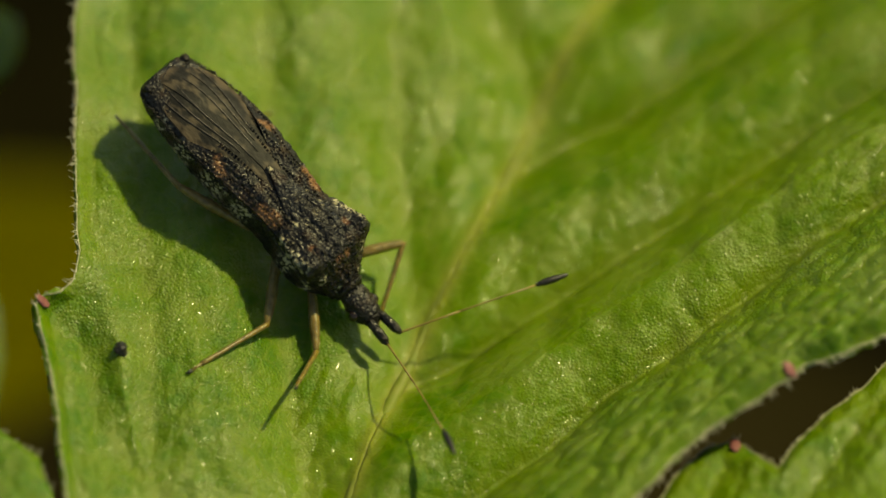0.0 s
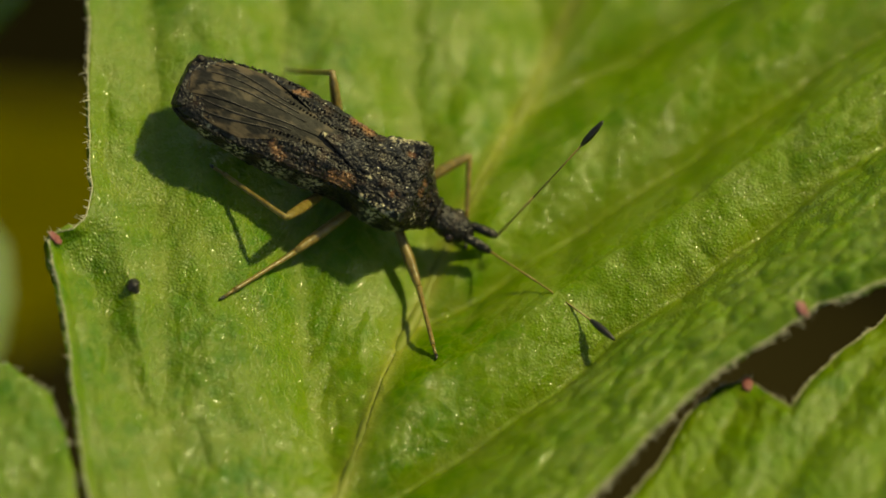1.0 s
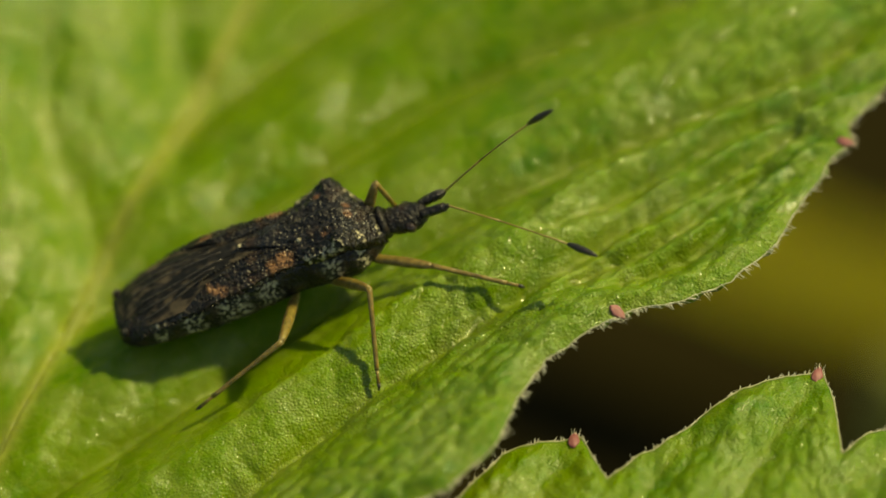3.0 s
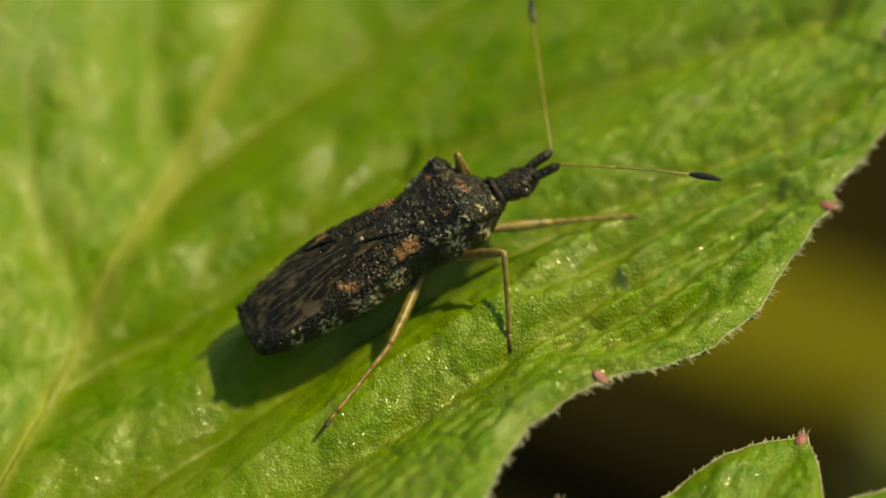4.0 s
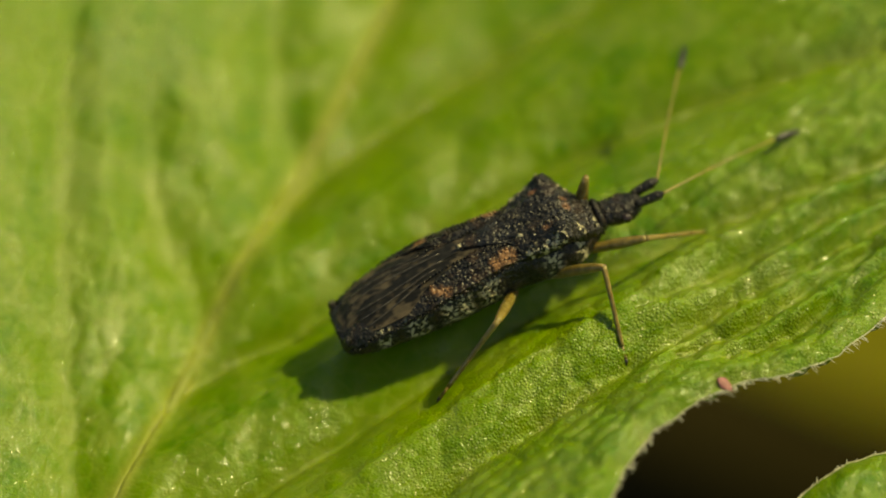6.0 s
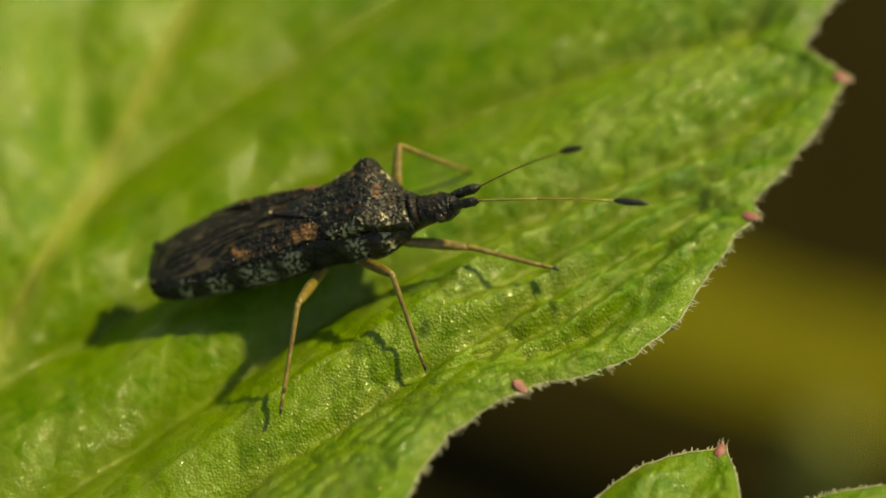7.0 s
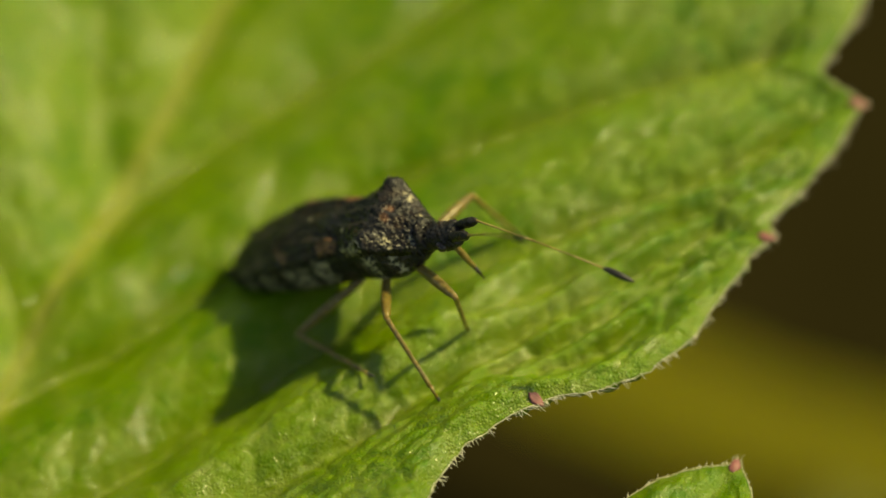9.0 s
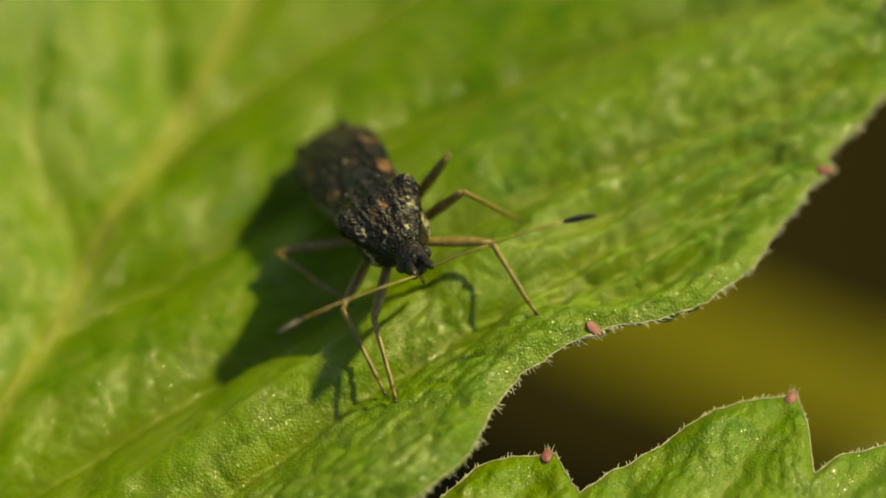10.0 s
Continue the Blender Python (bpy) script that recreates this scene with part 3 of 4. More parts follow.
simple_leaf("olive leaf blade deep in the shade under the plant",
            [(-500, 170), (-200, 160), (100, 170), (260, 230), (300, 340), (240, 470), (100, 600), (-150, 700), (-500, 760)],
            [(-620, 170), (-700, 400), (-620, 760)], M_LEAF_DIM, -0.027, (0.0, 0.0), seed=8)
simple_leaf("olive leaf blade deep in the shade under the plant",
            [(1700, -250), (1950, -160), (2250, -40), (2500, 60), (2800, 140), (3200, 200), (3600, 300)],
            [(1650, -40), (1950, 120), (2250, 240), (2500, 310), (2800, 390), (3200, 480), (3600, 620)], M_LEAF_OLIVE, -0.030, (0.0, 0.0), seed=9)


def speck():
    bm = bmesh.new()
    bmesh.ops.create_icosphere(bm, subdivisions=3, radius=0.00011)
    for v in bm.verts:
        v.co *= 1 + 0.45 * noise.noise(v.co * 14000)
    ob = part("soil_crumb", bm, M_CLAW, None)
    x, y = plan(256, 490)
    h, _ = relief(np.array([256.0]), np.array([490.0]))
    ob.location = (float(x), float(y), float(fold(x, y)) + float(h[0]) + 0.00002)
    return tagged(ob, "tiny black crumb of soil lying on the leaf", "crumb")


speck()


# ---- the bug ----
def rough_up(mesh, amount, size, seed, spots=(), pale=()):
    """Granular skin: moves points along their normals and gives the masks of coloured patches."""
    bm = bmesh.new()
    vs = [bm.verts.new(v) for v in mesh[0]]
    for f in mesh[1]:
        bm.faces.new([vs[i] for i in f])
    bmesh.ops.recalc_face_normals(bm, faces=bm.faces)
    bm.normal_update()
    moves = []
    for v in bm.verts:
        c = v.co
        w = noise.noise((c.x / size, c.y / size, c.z / size + seed)) + 0.7 * noise.noise((c.x / size * 2.3, c.y / size * 2.3, c.z / size * 2.3 + seed))
        moves.append(v.normal * amount * w)
    for v, m in zip(bm.verts, moves):
        v.co += m

    def mask(list_of):
        out = []
        for v in bm.verts:
            w = 0.0
            for x, y, r in list_of:
                d = math.hypot(v.co.x - x, abs(v.co.y) - y) / r
                w = max(w, 1 - max(0.0, min(1.0, (d - 0.55) / 0.6)))
            out.append(w)
        return out

    masks = {"patch": mask(spots), "pale": mask(pale)}
    for v in bm.verts:
        v.co *= MM
    return bm, masks


def skin(name, mesh, material, parent, amount, size, seed, spots=(), pale=(), label=""):
    bm, masks = rough_up(mesh, amount, size, seed, spots, pale)
    ob = part(name, bm, material, parent, label)
    for key, values in masks.items():
        ob.data.attributes.new(key, "FLOAT", "POINT").data.foreach_set("value", np.array(values, np.float32))
    return ob


def hull(stations, around=40, power=2.4, steps=50):
    """A closed body through stations of (x, half width, lowest z, highest z)."""
    st = curve_through(stations, steps)
    rows = []
    for x, w, lo, hi in st:
        c, h = (lo + hi) / 2, (hi - lo) / 2
        row = []
        for k in range(around):
            a = 2 * math.pi * k / around
            ca, sa = math.cos(a), math.sin(a)
            row.append((x, max(w, 0.01) * math.copysign(abs(ca) ** (2 / power), ca), c + max(h, 0.01) * math.copysign(abs(sa) ** (2 / power), sa)))
        rows.append(row)
    verts = [p for r in rows for p in r]
    faces = []
    for i in range(len(rows) - 1):
        for j in range(around):
            a, b = i * around + j, i * around + (j + 1) % around
            faces.append((a, a + around, b + around, b))
    faces.append(tuple(range(around)))
    faces.append(tuple(reversed(range((len(rows) - 1) * around, len(rows) * around))))
    return verts, faces


def plate(outline_of, top_of, xs, across, thick):
    """A thin curved plate: outline_of(x) gives its two sides in y, top_of(x, y) its height."""
    top, low = [], []
    for x in xs:
        y0, y1 = outline_of(x)
        ys = np.linspace(y0, y1, across)
        top.append([(x, y, top_of(x, y)) for y in ys])
        low.append([(x, y, top_of(x, y) - thick) for y in ys])
    n, k = len(xs), across
    v1, f1 = grid_mesh(top)
    v2, f2 = grid_mesh(low)
    o = len(v1)
    faces = f1 + [tuple(reversed([i + o for i in f])) for f in f2]
    ring = list(range(k)) + [i * k + k - 1 for i in range(1, n)] + [(n - 1) * k + j for j in range(k - 2, -1, -1)] + [i * k for i in range(n - 2, 0, -1)]
    for a, b in zip(ring, ring[1:] + ring[:1]):
        faces.append((a, a + o, b + o, b))
    return v1 + v2, faces


def grains(points, radius, seed):
    rng = random.Random(seed)
    meshes = []
    for p in points:
        bm = bmesh.new()
        bmesh.ops.create_icosphere(bm, subdivisions=1, radius=radius * rng.uniform(0.7, 1.35))
        v = [tuple(np.array(q.co) * (1, 1, rng.uniform(0.7, 1.1)) + np.array(p)) for q in bm.verts]
        f = [tuple(q.index for q in t.verts) for t in bm.faces]
        bm.free()
        meshes.append((v, f))
    return joined(*meshes)


def half_width(x):
    """Half the width of the closed wings and abdomen, in mm."""
    return float(np.interp(x, [-2.95, -2.85, -2.65, -2.3, -1.8, -1.2, -0.6, -0.1, 0.3, 0.7], [0.42, 0.55, 0.62, 0.67, 0.735, 0.75, 0.70, 0.62, 0.60, 0.66]))


def back_z(x, y):
    w = half_width(x)
    return 0.99 + 0.035 * (x + 0.6) - 0.16 * (y / w) ** 2 - (0.09 * ((-2.1 - x) / 0.85) ** 2 if x < -2.1 else 0)


def shield_z(x, y):
    """Top of the pronotum: falls to the head, with raised shoulder knobs behind."""
    w = float(np.interp(x, [0.0, 0.25, 0.45, 0.70, 0.86, 1.02, 1.28, 1.55], [0.40, 0.62, 0.71, 0.80, 0.80, 0.66, 0.46, 0.30]))
    v = y / w
    z = 0.86 + 0.46 * float(np.interp(x, [0.0, 0.25, 0.5, 0.74, 0.90, 1.2, 1.55], [0.42, 0.60, 0.82, 1.0, 0.94, 0.48, 0.05]))
    knob = 0.17 * math.exp(-((x - 0.80) / 0.17) ** 2) * math.exp(-((abs(v) - 0.84) / 0.26) ** 2)
    keel = 0.05 * math.exp(-(y / 0.07) ** 2) + 0.035 * math.exp(-((abs(y) - 0.26 * w / 0.6) / 0.06) ** 2)
    return z - 0.17 * abs(v) ** 2.6 + knob + keel


def bug_body():
    bug = new("bug")
    tagged(bug, "small black-brown warty lace-like bug with amber legs walking on the leaf", "insect")
    rust = [(0.02, 0.52, 0.13), (-0.16, 0.57, 0.11), (-1.06, 0.60, 0.09), (-0.97, 0.66, 0.09), (-1.16, 0.54, 0.07), (0.33, 0.36, 0.08)]
    cream = [(1.08, 0.50, 0.09), (0.31, 0.15, 0.055), (0.26, 0.34, 0.05), (1.42, 0.26, 0.06), (0.36, 0.66, 0.12), (0.52, 0.72, 0.12), (0.70, 0.78, 0.10)]

    skin("abdomen", hull([(-2.98, 0.30, 0.58, 0.84), (-2.9, 0.50, 0.46, 0.86), (-2.5, 0.65, 0.30, 0.90), (-1.9, 0.74, 0.18, 0.92), (-1.2, 0.76, 0.12, 0.93), (-0.6, 0.71, 0.12, 0.93),
                          (0.0, 0.62, 0.14, 0.93), (0.5, 0.52, 0.22, 0.92)], 64, 3.0, 100), M_CRUST, bug, 0.022, 0.07, 1.0,
         pale=[(-0.35, 0.66, 0.20), (-0.9, 0.74, 0.26), (-1.6, 0.76, 0.22), (-2.2, 0.70, 0.15)], label="black-brown abdomen with grey scaly flanks")
    skin("thorax", hull([(-0.1, 0.50, 0.18, 0.86), (0.3, 0.62, 0.14, 0.92), (0.75, 0.66, 0.16, 0.95), (1.15, 0.50, 0.26, 0.92), (1.52, 0.28, 0.44, 0.84)], 56, 2.8, 70), M_CRUST, bug, 0.022, 0.06, 2.0,
         pale=[(0.55, 0.62, 0.14), (1.0, 0.60, 0.13)], label="black thorax flank with cream scribbled marks")
    # warty rim of the abdomen, with a knob at each hind corner
    rng = random.Random(5)
    rim = []
    for side in (1, -1):
        for i in range(96):
            x = -2.9 + 3.0 * i / 95
            w = half_width(x)
            rim.append((x, side * (w + rng.uniform(0.0, 0.03)), back_z(x, w) - 0.02 + rng.uniform(-0.05, 0.02)))
    skin("abdomen_rim", grains(rim, 0.025, 6), M_CRUST, bug, 0.0, 1.0, 1.0)
    for side in (1, -1):
        bm = bmesh.new()
        bmesh.ops.create_icosphere(bm, subdivisions=3, radius=0.085)
        m = [(v.co.x - 2.86, v.co.y + side * 0.46, v.co.z * 0.9 + 0.82) for v in bm.verts], [tuple(v.index for v in f.verts) for f in bm.faces]
        bm.free()
        skin("hind_knob", m, M_CRUST, bug, 0.02, 0.05, 3.0 + side)

    # fore wings: leathery front piece and a veined, smoky membrane, the left over the right
    for side in (1, -1):
        lift = 0.012 if side > 0 else 0.0
        wing = skin("forewing", plate(
            lambda x, s=side: tuple(sorted((s * float(np.interp(x, [-1.75, -1.3, -0.7, -0.2, 0.2, 0.55], [0.68, 0.52, 0.26, 0.14, 0.25, 0.34])), s * (half_width(x) + 0.02)))),
            lambda x, y, l=lift: back_z(x, y) + 0.035 + l + 0.05 * math.exp(-((abs(y) - 0.45) / 0.10) ** 2), np.linspace(-1.75, 0.55, 90), 44, 0.04),
            M_CORIUM, bug, 0.022, 0.075, 4.0 + side, spots=rust, pale=[(0.05, 0.28, 0.05)], label="leathery black fore wing with rusty spots and pale veins")
        film = part("membrane", scaled(plate(
            lambda x, s=side: tuple(sorted((s * -0.16 * float(np.interp(x, [-2.9, -2.4, -0.2], [1.6, 1.2, 0.2])), s * float(np.interp(x, [-2.9, -2.82, -2.6, -2.2, -1.7, -1.3, -0.7, -0.2], [0.28, 0.42, 0.52, 0.62, 0.67, 0.54, 0.29, 0.14]))))),
            lambda x, y, l=lift: back_z(x, y) + 0.03 + l, np.linspace(-2.9, -0.2, 70), 40, 0.012)), M_MEMBRANE, wing, "smoky brown wing membrane")
        edge_mask = []
        for v in film.data.vertices:
            x, y = v.co.x / MM, abs(v.co.y) / MM
            w = float(np.interp(x, [-2.9, -2.82, -2.6, -2.2, -1.7, -1.3], [0.28, 0.42, 0.52, 0.62, 0.67, 0.54]))
            gap = min(w - y, (x + 2.9) * 0.8) if x < -1.3 else 1.0
            edge_mask.append(max(0.0, 1 - gap / 0.11))
        film.data.attributes.new("rim", "FLOAT", "POINT").data.foreach_set("value", np.array(edge_mask, np.float32))
        for k in range(3):
            y1 = side * (0.10 + 0.19 * k)
            pts = []
            for s in np.linspace(0, 1, 14):
                x = -0.85 - 0.15 * k - s * (1.75 - 0.16 * k)
                y = side * (0.08 + 0.10 * k) * (1 - s) + (y1 * 0.95 + side * 0.10 * math.sin(s * 3.2)) * s
                y = max(-half_width(x) * 0.75, min(half_width(x) * 0.75, y))
                pts.append((x, y, back_z(x, y) + 0.036 + lift))
            part("wing_vein", scaled(tube(pts, [0.008 + 0.007 * math.sin(math.pi * s) for s in np.linspace(0.1, 0.9, 14)], 6)), M_VEIN, wing)
        # beaded veins of the leathery piece
        beads = []
        for k, (y0, y1) in enumerate(((0.36, 0.52), (0.28, 0.30), (0.55, 0.66))):
            for s in np.linspace(0, 1, 30):
                x = 0.40 - 1.7 * s
                y = side * min(y0 + (y1 - y0) * s + 0.05 * math.sin(s * 6 + k), half_width(x))
                beads.append((x, y, back_z(x, y) + 0.05 + 0.05 * math.exp(-((abs(y) - 0.45) / 0.10) ** 2) + lift))
        skin("beaded_vein", grains(beads, 0.021, 11 + side), M_CORIUM, wing, 0.0, 1.0, 1.0, spots=rust)

    skin("scutellum", plate(lambda x: (-0.36 * (x + 0.60) / 0.85 - 0.02, 0.36 * (x + 0.60) / 0.85 + 0.02), lambda x, y: back_z(x, y) + 0.055 + 0.06 * (1 - abs(y) / 0.36),
                            np.linspace(-0.60, 0.25, 34), 24, 0.08), M_CRUST, bug, 0.016, 0.06, 8.0, pale=[(-0.55, 0.0, 0.05)])
    # grains on the pronotum and its collar
    spots = []
    for _ in range(70):
        x = rng.uniform(0.05, 1.5)
        w = float(np.interp(x, [0.0, 0.25, 0.45, 0.70, 0.86, 1.02, 1.28, 1.55], [0.40, 0.62, 0.71, 0.80, 0.80, 0.66, 0.46, 0.30]))
        y = rng.uniform(-w, w)
        spots.append((x, y, shield_z(x, y) + 0.004))
    skin("pronotum", joined(plate(lambda x: (-float(np.interp(x, [0.0, 0.25, 0.45, 0.70, 0.86, 1.02, 1.28, 1.55], [0.40, 0.62, 0.71, 0.80, 0.80, 0.66, 0.46, 0.30])), float(np.interp(x, [0.0, 0.25, 0.45, 0.70, 0.86, 1.02, 1.28, 1.55], [0.40, 0.62, 0.71, 0.80, 0.80, 0.66, 0.46, 0.30]))),
                           shield_z, np.linspace(0.0, 1.55, 100), 90, 0.16), grains(spots, 0.019, 8)), M_CRUST, bug, 0.024, 0.075, 9.0, spots=[(0.62, 0.42, 0.07), (0.98, 0.10, 0.08)], pale=cream,
         label="pitted black pronotum with raised shoulder knobs")
    part("collar", scaled(tube([(1.50, 0, 0.74), (1.56, 0, 0.745), (1.62, 0, 0.75)], [0.27, 0.30, 0.25], 24)), M_CRUST, bug)

    head = skin("head", hull([(1.52, 0.20, 0.58, 0.84), (1.66, 0.24, 0.55, 0.90), (1.86, 0.27, 0.54, 0.95), (2.06, 0.25, 0.56, 0.96), (2.22, 0.16, 0.62, 0.93), (2.32, 0.06, 0.70, 0.86)], 32, 2.2, 40), M_CRUST, bug, 0.022, 0.055, 12.0)
    for side in (1, -1):
        bm = bmesh.new()
        bmesh.ops.create_uvsphere(bm, u_segments=20, v_segments=14, radius=0.095 * MM)
        bmesh.ops.translate(bm, verts=bm.verts, vec=(1.94 * MM, side * 0.25 * MM, 0.76 * MM))
        part("eye", bm, M_EYE, head, "dark round compound eye")
        pts = [(2.14, side * 0.11, 0.85), (2.26, side * 0.13, 0.88), (2.42, side * 0.145, 0.905), (2.60, side * 0.16, 0.93), (2.71, side * 0.168, 0.948), (2.76, side * 0.17, 0.955)]
        pts = curve_through(pts, 22)
        skin("antenna_base", tube(pts, [float(np.interp(i, [0, 3, 9, 17, 21], [0.04, 0.075, 0.082, 0.085, 0.035])) for i in range(22)], 14), M_CRUST, head, 0.014, 0.04, 14.0 + side, label="thick warty black first antenna joint")
    skin("head_grains", grains([(rng.uniform(1.6, 2.2), y, 0.93 - 1.6 * y * y - 0.01) for y in [rng.uniform(-0.24, 0.24) for _ in range(60)]], 0.018, 15), M_CRUST, head, 0.0, 1.0, 1.0)
    return bug


def antenna(bug, side):
    """The thin moving part of an antenna, along +x from its joint."""
    root = part("antenna", scaled(tube([(-0.02, 0, 0), (0.06, 0, 0.002), (0.55, 0, 0.012), (1.02, 0, 0.02)], [0.025, 0.018, 0.0135, 0.018], 8)), M_FEELER, bug, "thread-thin brown antenna with a black tip")
    part("third_joint", scaled(tube([(1.0, 0, 0.02), (1.06, 0, 0.02), (1.6, 0, 0.005), (2.28, 0, -0.04)], [0.019, 0.0135, 0.012, 0.016], 8)), M_FEELER, root)
    k = curve_through([(2.26, 0, -0.04), (2.36, 0, -0.05), (2.52, 0, -0.075), (2.68, 0, -0.105), (2.80, 0, -0.13)], 14)
    part("tip", scaled(tube(k, [0.022 + 0.036 * math.sin(math.pi * (i / 13) ** 0.8) for i in range(13)] + [0.008], 10)), M_CLAW, root, "black spindle-shaped antenna tip")
    root.location = (2.72 * MM, side * 0.150 * MM, 0.795 * MM)
    return root


def beak(bug):
    """The beak, along +x from the underside of the head."""
    root = part("beak", scaled(tube([(-0.04, 0, 0), (0.08, 0, 0.004), (0.40, 0, 0.006), (0.62, 0, 0)], [0.055, 0.060, 0.048, 0.036], 10)), M_LEG, bug, "slender amber beak with a dark tip")
    part("beak_tip", scaled(tube([(0.60, 0, 0), (0.72, 0, -0.004), (0.90, 0, 0.0)], [0.038, 0.032, 0.010], 8)), M_CLAW, root, "dark tip of the beak")
    return root


LEGS = {"1": ((1.20, 0.26, 0.36), 1.15, 1.50), "2": ((0.55, 0.38, 0.25), 1.25, 1.62), "3": ((0.0, 0.40, 0.22), 1.40, 1.78)}


def leg(bug, number):
    hip, thigh, shin = LEGS[number]
    femur = part("femur", scaled(tube(curve_through([(0, 0, 0), (0.15 * thigh, 0, 0.005), (0.6 * thigh, 0, 0.012), (0.92 * thigh, 0, 0.0), (thigh, 0, -0.008)], 16),
                                      [float(np.interp(i, [0, 3, 9, 13, 15], [0.056, 0.078, 0.090, 0.072, 0.050])) for i in range(16)], 10)), M_LEG, bug, "amber thigh of a leg")
    tibia = part("tibia", scaled(tube(curve_through([(-0.02, 0, 0), (0.1, 0, 0.006), (0.5 * shin, 0, 0.004), (0.80 * shin, 0, 0)], 16),
                                      [float(np.interp(i, [0, 2, 8, 15], [0.050, 0.046, 0.037, 0.038])) for i in range(16)], 10)), M_LEG, bug, "thin amber shin of a leg")
    part("tarsus", scaled(tube([(0.79 * shin, 0, 0), (0.86 * shin, 0, 0.004), (0.93 * shin, 0, 0.012)], [0.030, 0.026, 0.030], 8)), M_LEG, tibia)
    part("claw", scaled(tube([(0.925 * shin, 0, 0.01), (0.96 * shin, 0, 0.014), (shin, 0, -0.008)], [0.030, 0.028, 0.008], 8)), M_CLAW, tibia, "black claw at the end of a foot")
    return femur, tibia


bug = bug_body()
# the grown form of the drawn body: hind end and head bent down, back raised at the wing roots
STATION = [-2.98, -2.2, -1.1, -0.05, 0.4, 0.8, 1.1, 1.55, 1.95, 2.76]
ALONG = [0.12, 0.0, -0.08, 0.0, 0.12, 0.24, 0.20, 0.10, 0.12, -0.02]
ASIDE = [0.90, 0.90, 0.90, 0.90, 0.90, 0.90, 0.90, 0.90, 0.90, 0.88]
RISE = [-0.26, -0.08, 0.12, 0.20, 0.13, 0.06, 0.04, -0.02, -0.11, -0.16]


def grown(p):
    x, y, z = p.T
    rise = np.interp(x, STATION, RISE)
    rise = np.where(rise > 0, rise * np.clip((z - 0.1) / 0.8, 0, 1), rise)
    return np.stack([x + np.interp(x, STATION, ALONG), y * np.interp(x, STATION, ASIDE), z + rise], 1)


for piece in bug.children_recursive:
    if piece.type == "MESH":
        flat = np.empty(3 * len(piece.data.vertices))
        piece.data.vertices.foreach_get("co", flat)
        piece.data.vertices.foreach_set("co", (grown(flat.reshape(-1, 3) / MM) * MM).ravel())
        piece.data.update()
BEAK = beak(bug)
FEELERS = {s: antenna(bug, 1 if s == "L" else -1) for s in "LR"}
LEG_PARTS = {s + n: leg(bug, n) for s in "LR" for n in "123"}

# ---- how the bug moves: t, then mm and degrees ----
BODY = [
        (0, -3.531, -0.464, 1.134, -1.1, 29.5, -43), (0.5, -3.229, -1.098, 0.916, 2.3, 29.3, -31.1), (1, -2.751, -0.675, 0.853, 8.4, 26.2, -17.5), (1.5, -1.859, -0.584, 0.65, 14.6, 22.3, -4),
        (2, -0.467, -0.26, 0.395, 12.4, 7.4, 9.4), (2.5, 2.437, 0.38, 1.03, -2.9, -16.4, 7.2), (2.7, 3.148, 0.78, 1.041, -5.9, -14.8, 8.6), (3.8, 5.616, 2.267, 1.534, -6.1, -11.8, 22.2),
        (4, 6.055, 2.474, 1.595, -5.1, -13.1, 23.8), (4.5, 4.188, 1.832, 1.142, -7.1, -5.8, 39.9), (5, 3.65, 1.492, 1.021, -11.7, 5.5, 47.1), (5.5, 3.691, 1.69, 1.066, -11.3, -0.5, 40.7),
        (6, 5.6, 2.361, 1.465, -7.5, -10.2, 19.7), (6.2, 6.51, 2.462, 1.63, -9, -10.6, 10.4), (7.3, 5.735, 2.785, 1.588, -7.7, -21.5, -4.2), (7.5, 5.604, 2.734, 1.563, -1.7, -24.4, -8),
        (8, 5.872, 2.645, 1.539, 0.3, -20.8, -17.4), (8.5, 6.607, 3.125, 1.625, 0.2, -13.1, -20.3), (9, 6.508, 2.546, 2.086, 8, -37.1, -30), (9.5, 6.524, 2.353, 1.751, 14.9, -22.3, -42.8),
        (10, 5.717, 2.058, 1.668, 18.2, -24.6, -68.9)]
FOOT_L1 = [
        (0, -1.809, -1.943, 0.071), (0.5, -0.938, -2.208, -0.198), (1, -0.577, -1.529, 0.035), (1.5, 0.934, -1.031, 0.009),
        (2, 1.833, 0.044, 0.433), (2.5, 5.194, 1.432, 0.961), (2.7, 4.619, 1.259, 1.374), (3.8, 7.321, 3.487, 1.667),
        (4, 7.337, 3.162, 1.949), (4.5, 5.737, 3.19, 1.407), (5, 4.923, 2.643, 1.163), (5.5, 5.382, 2.989, 1.305),
        (6, 6.793, 3.294, 1.614), (6.2, 8.869, 6.15, 1.723), (7.3, 7.247, 3.302, 1.664), (7.5, 8.969, 3.277, 1.782),
        (8, 8.062, 3.37, 1.723), (8.5, 9.459, 3.363, 1.791), (9, 8.642, 3.524, 1.723), (9.5, 9.279, 1.406, 1.972),
        (10, 8.092, 0.032, 2.227)]
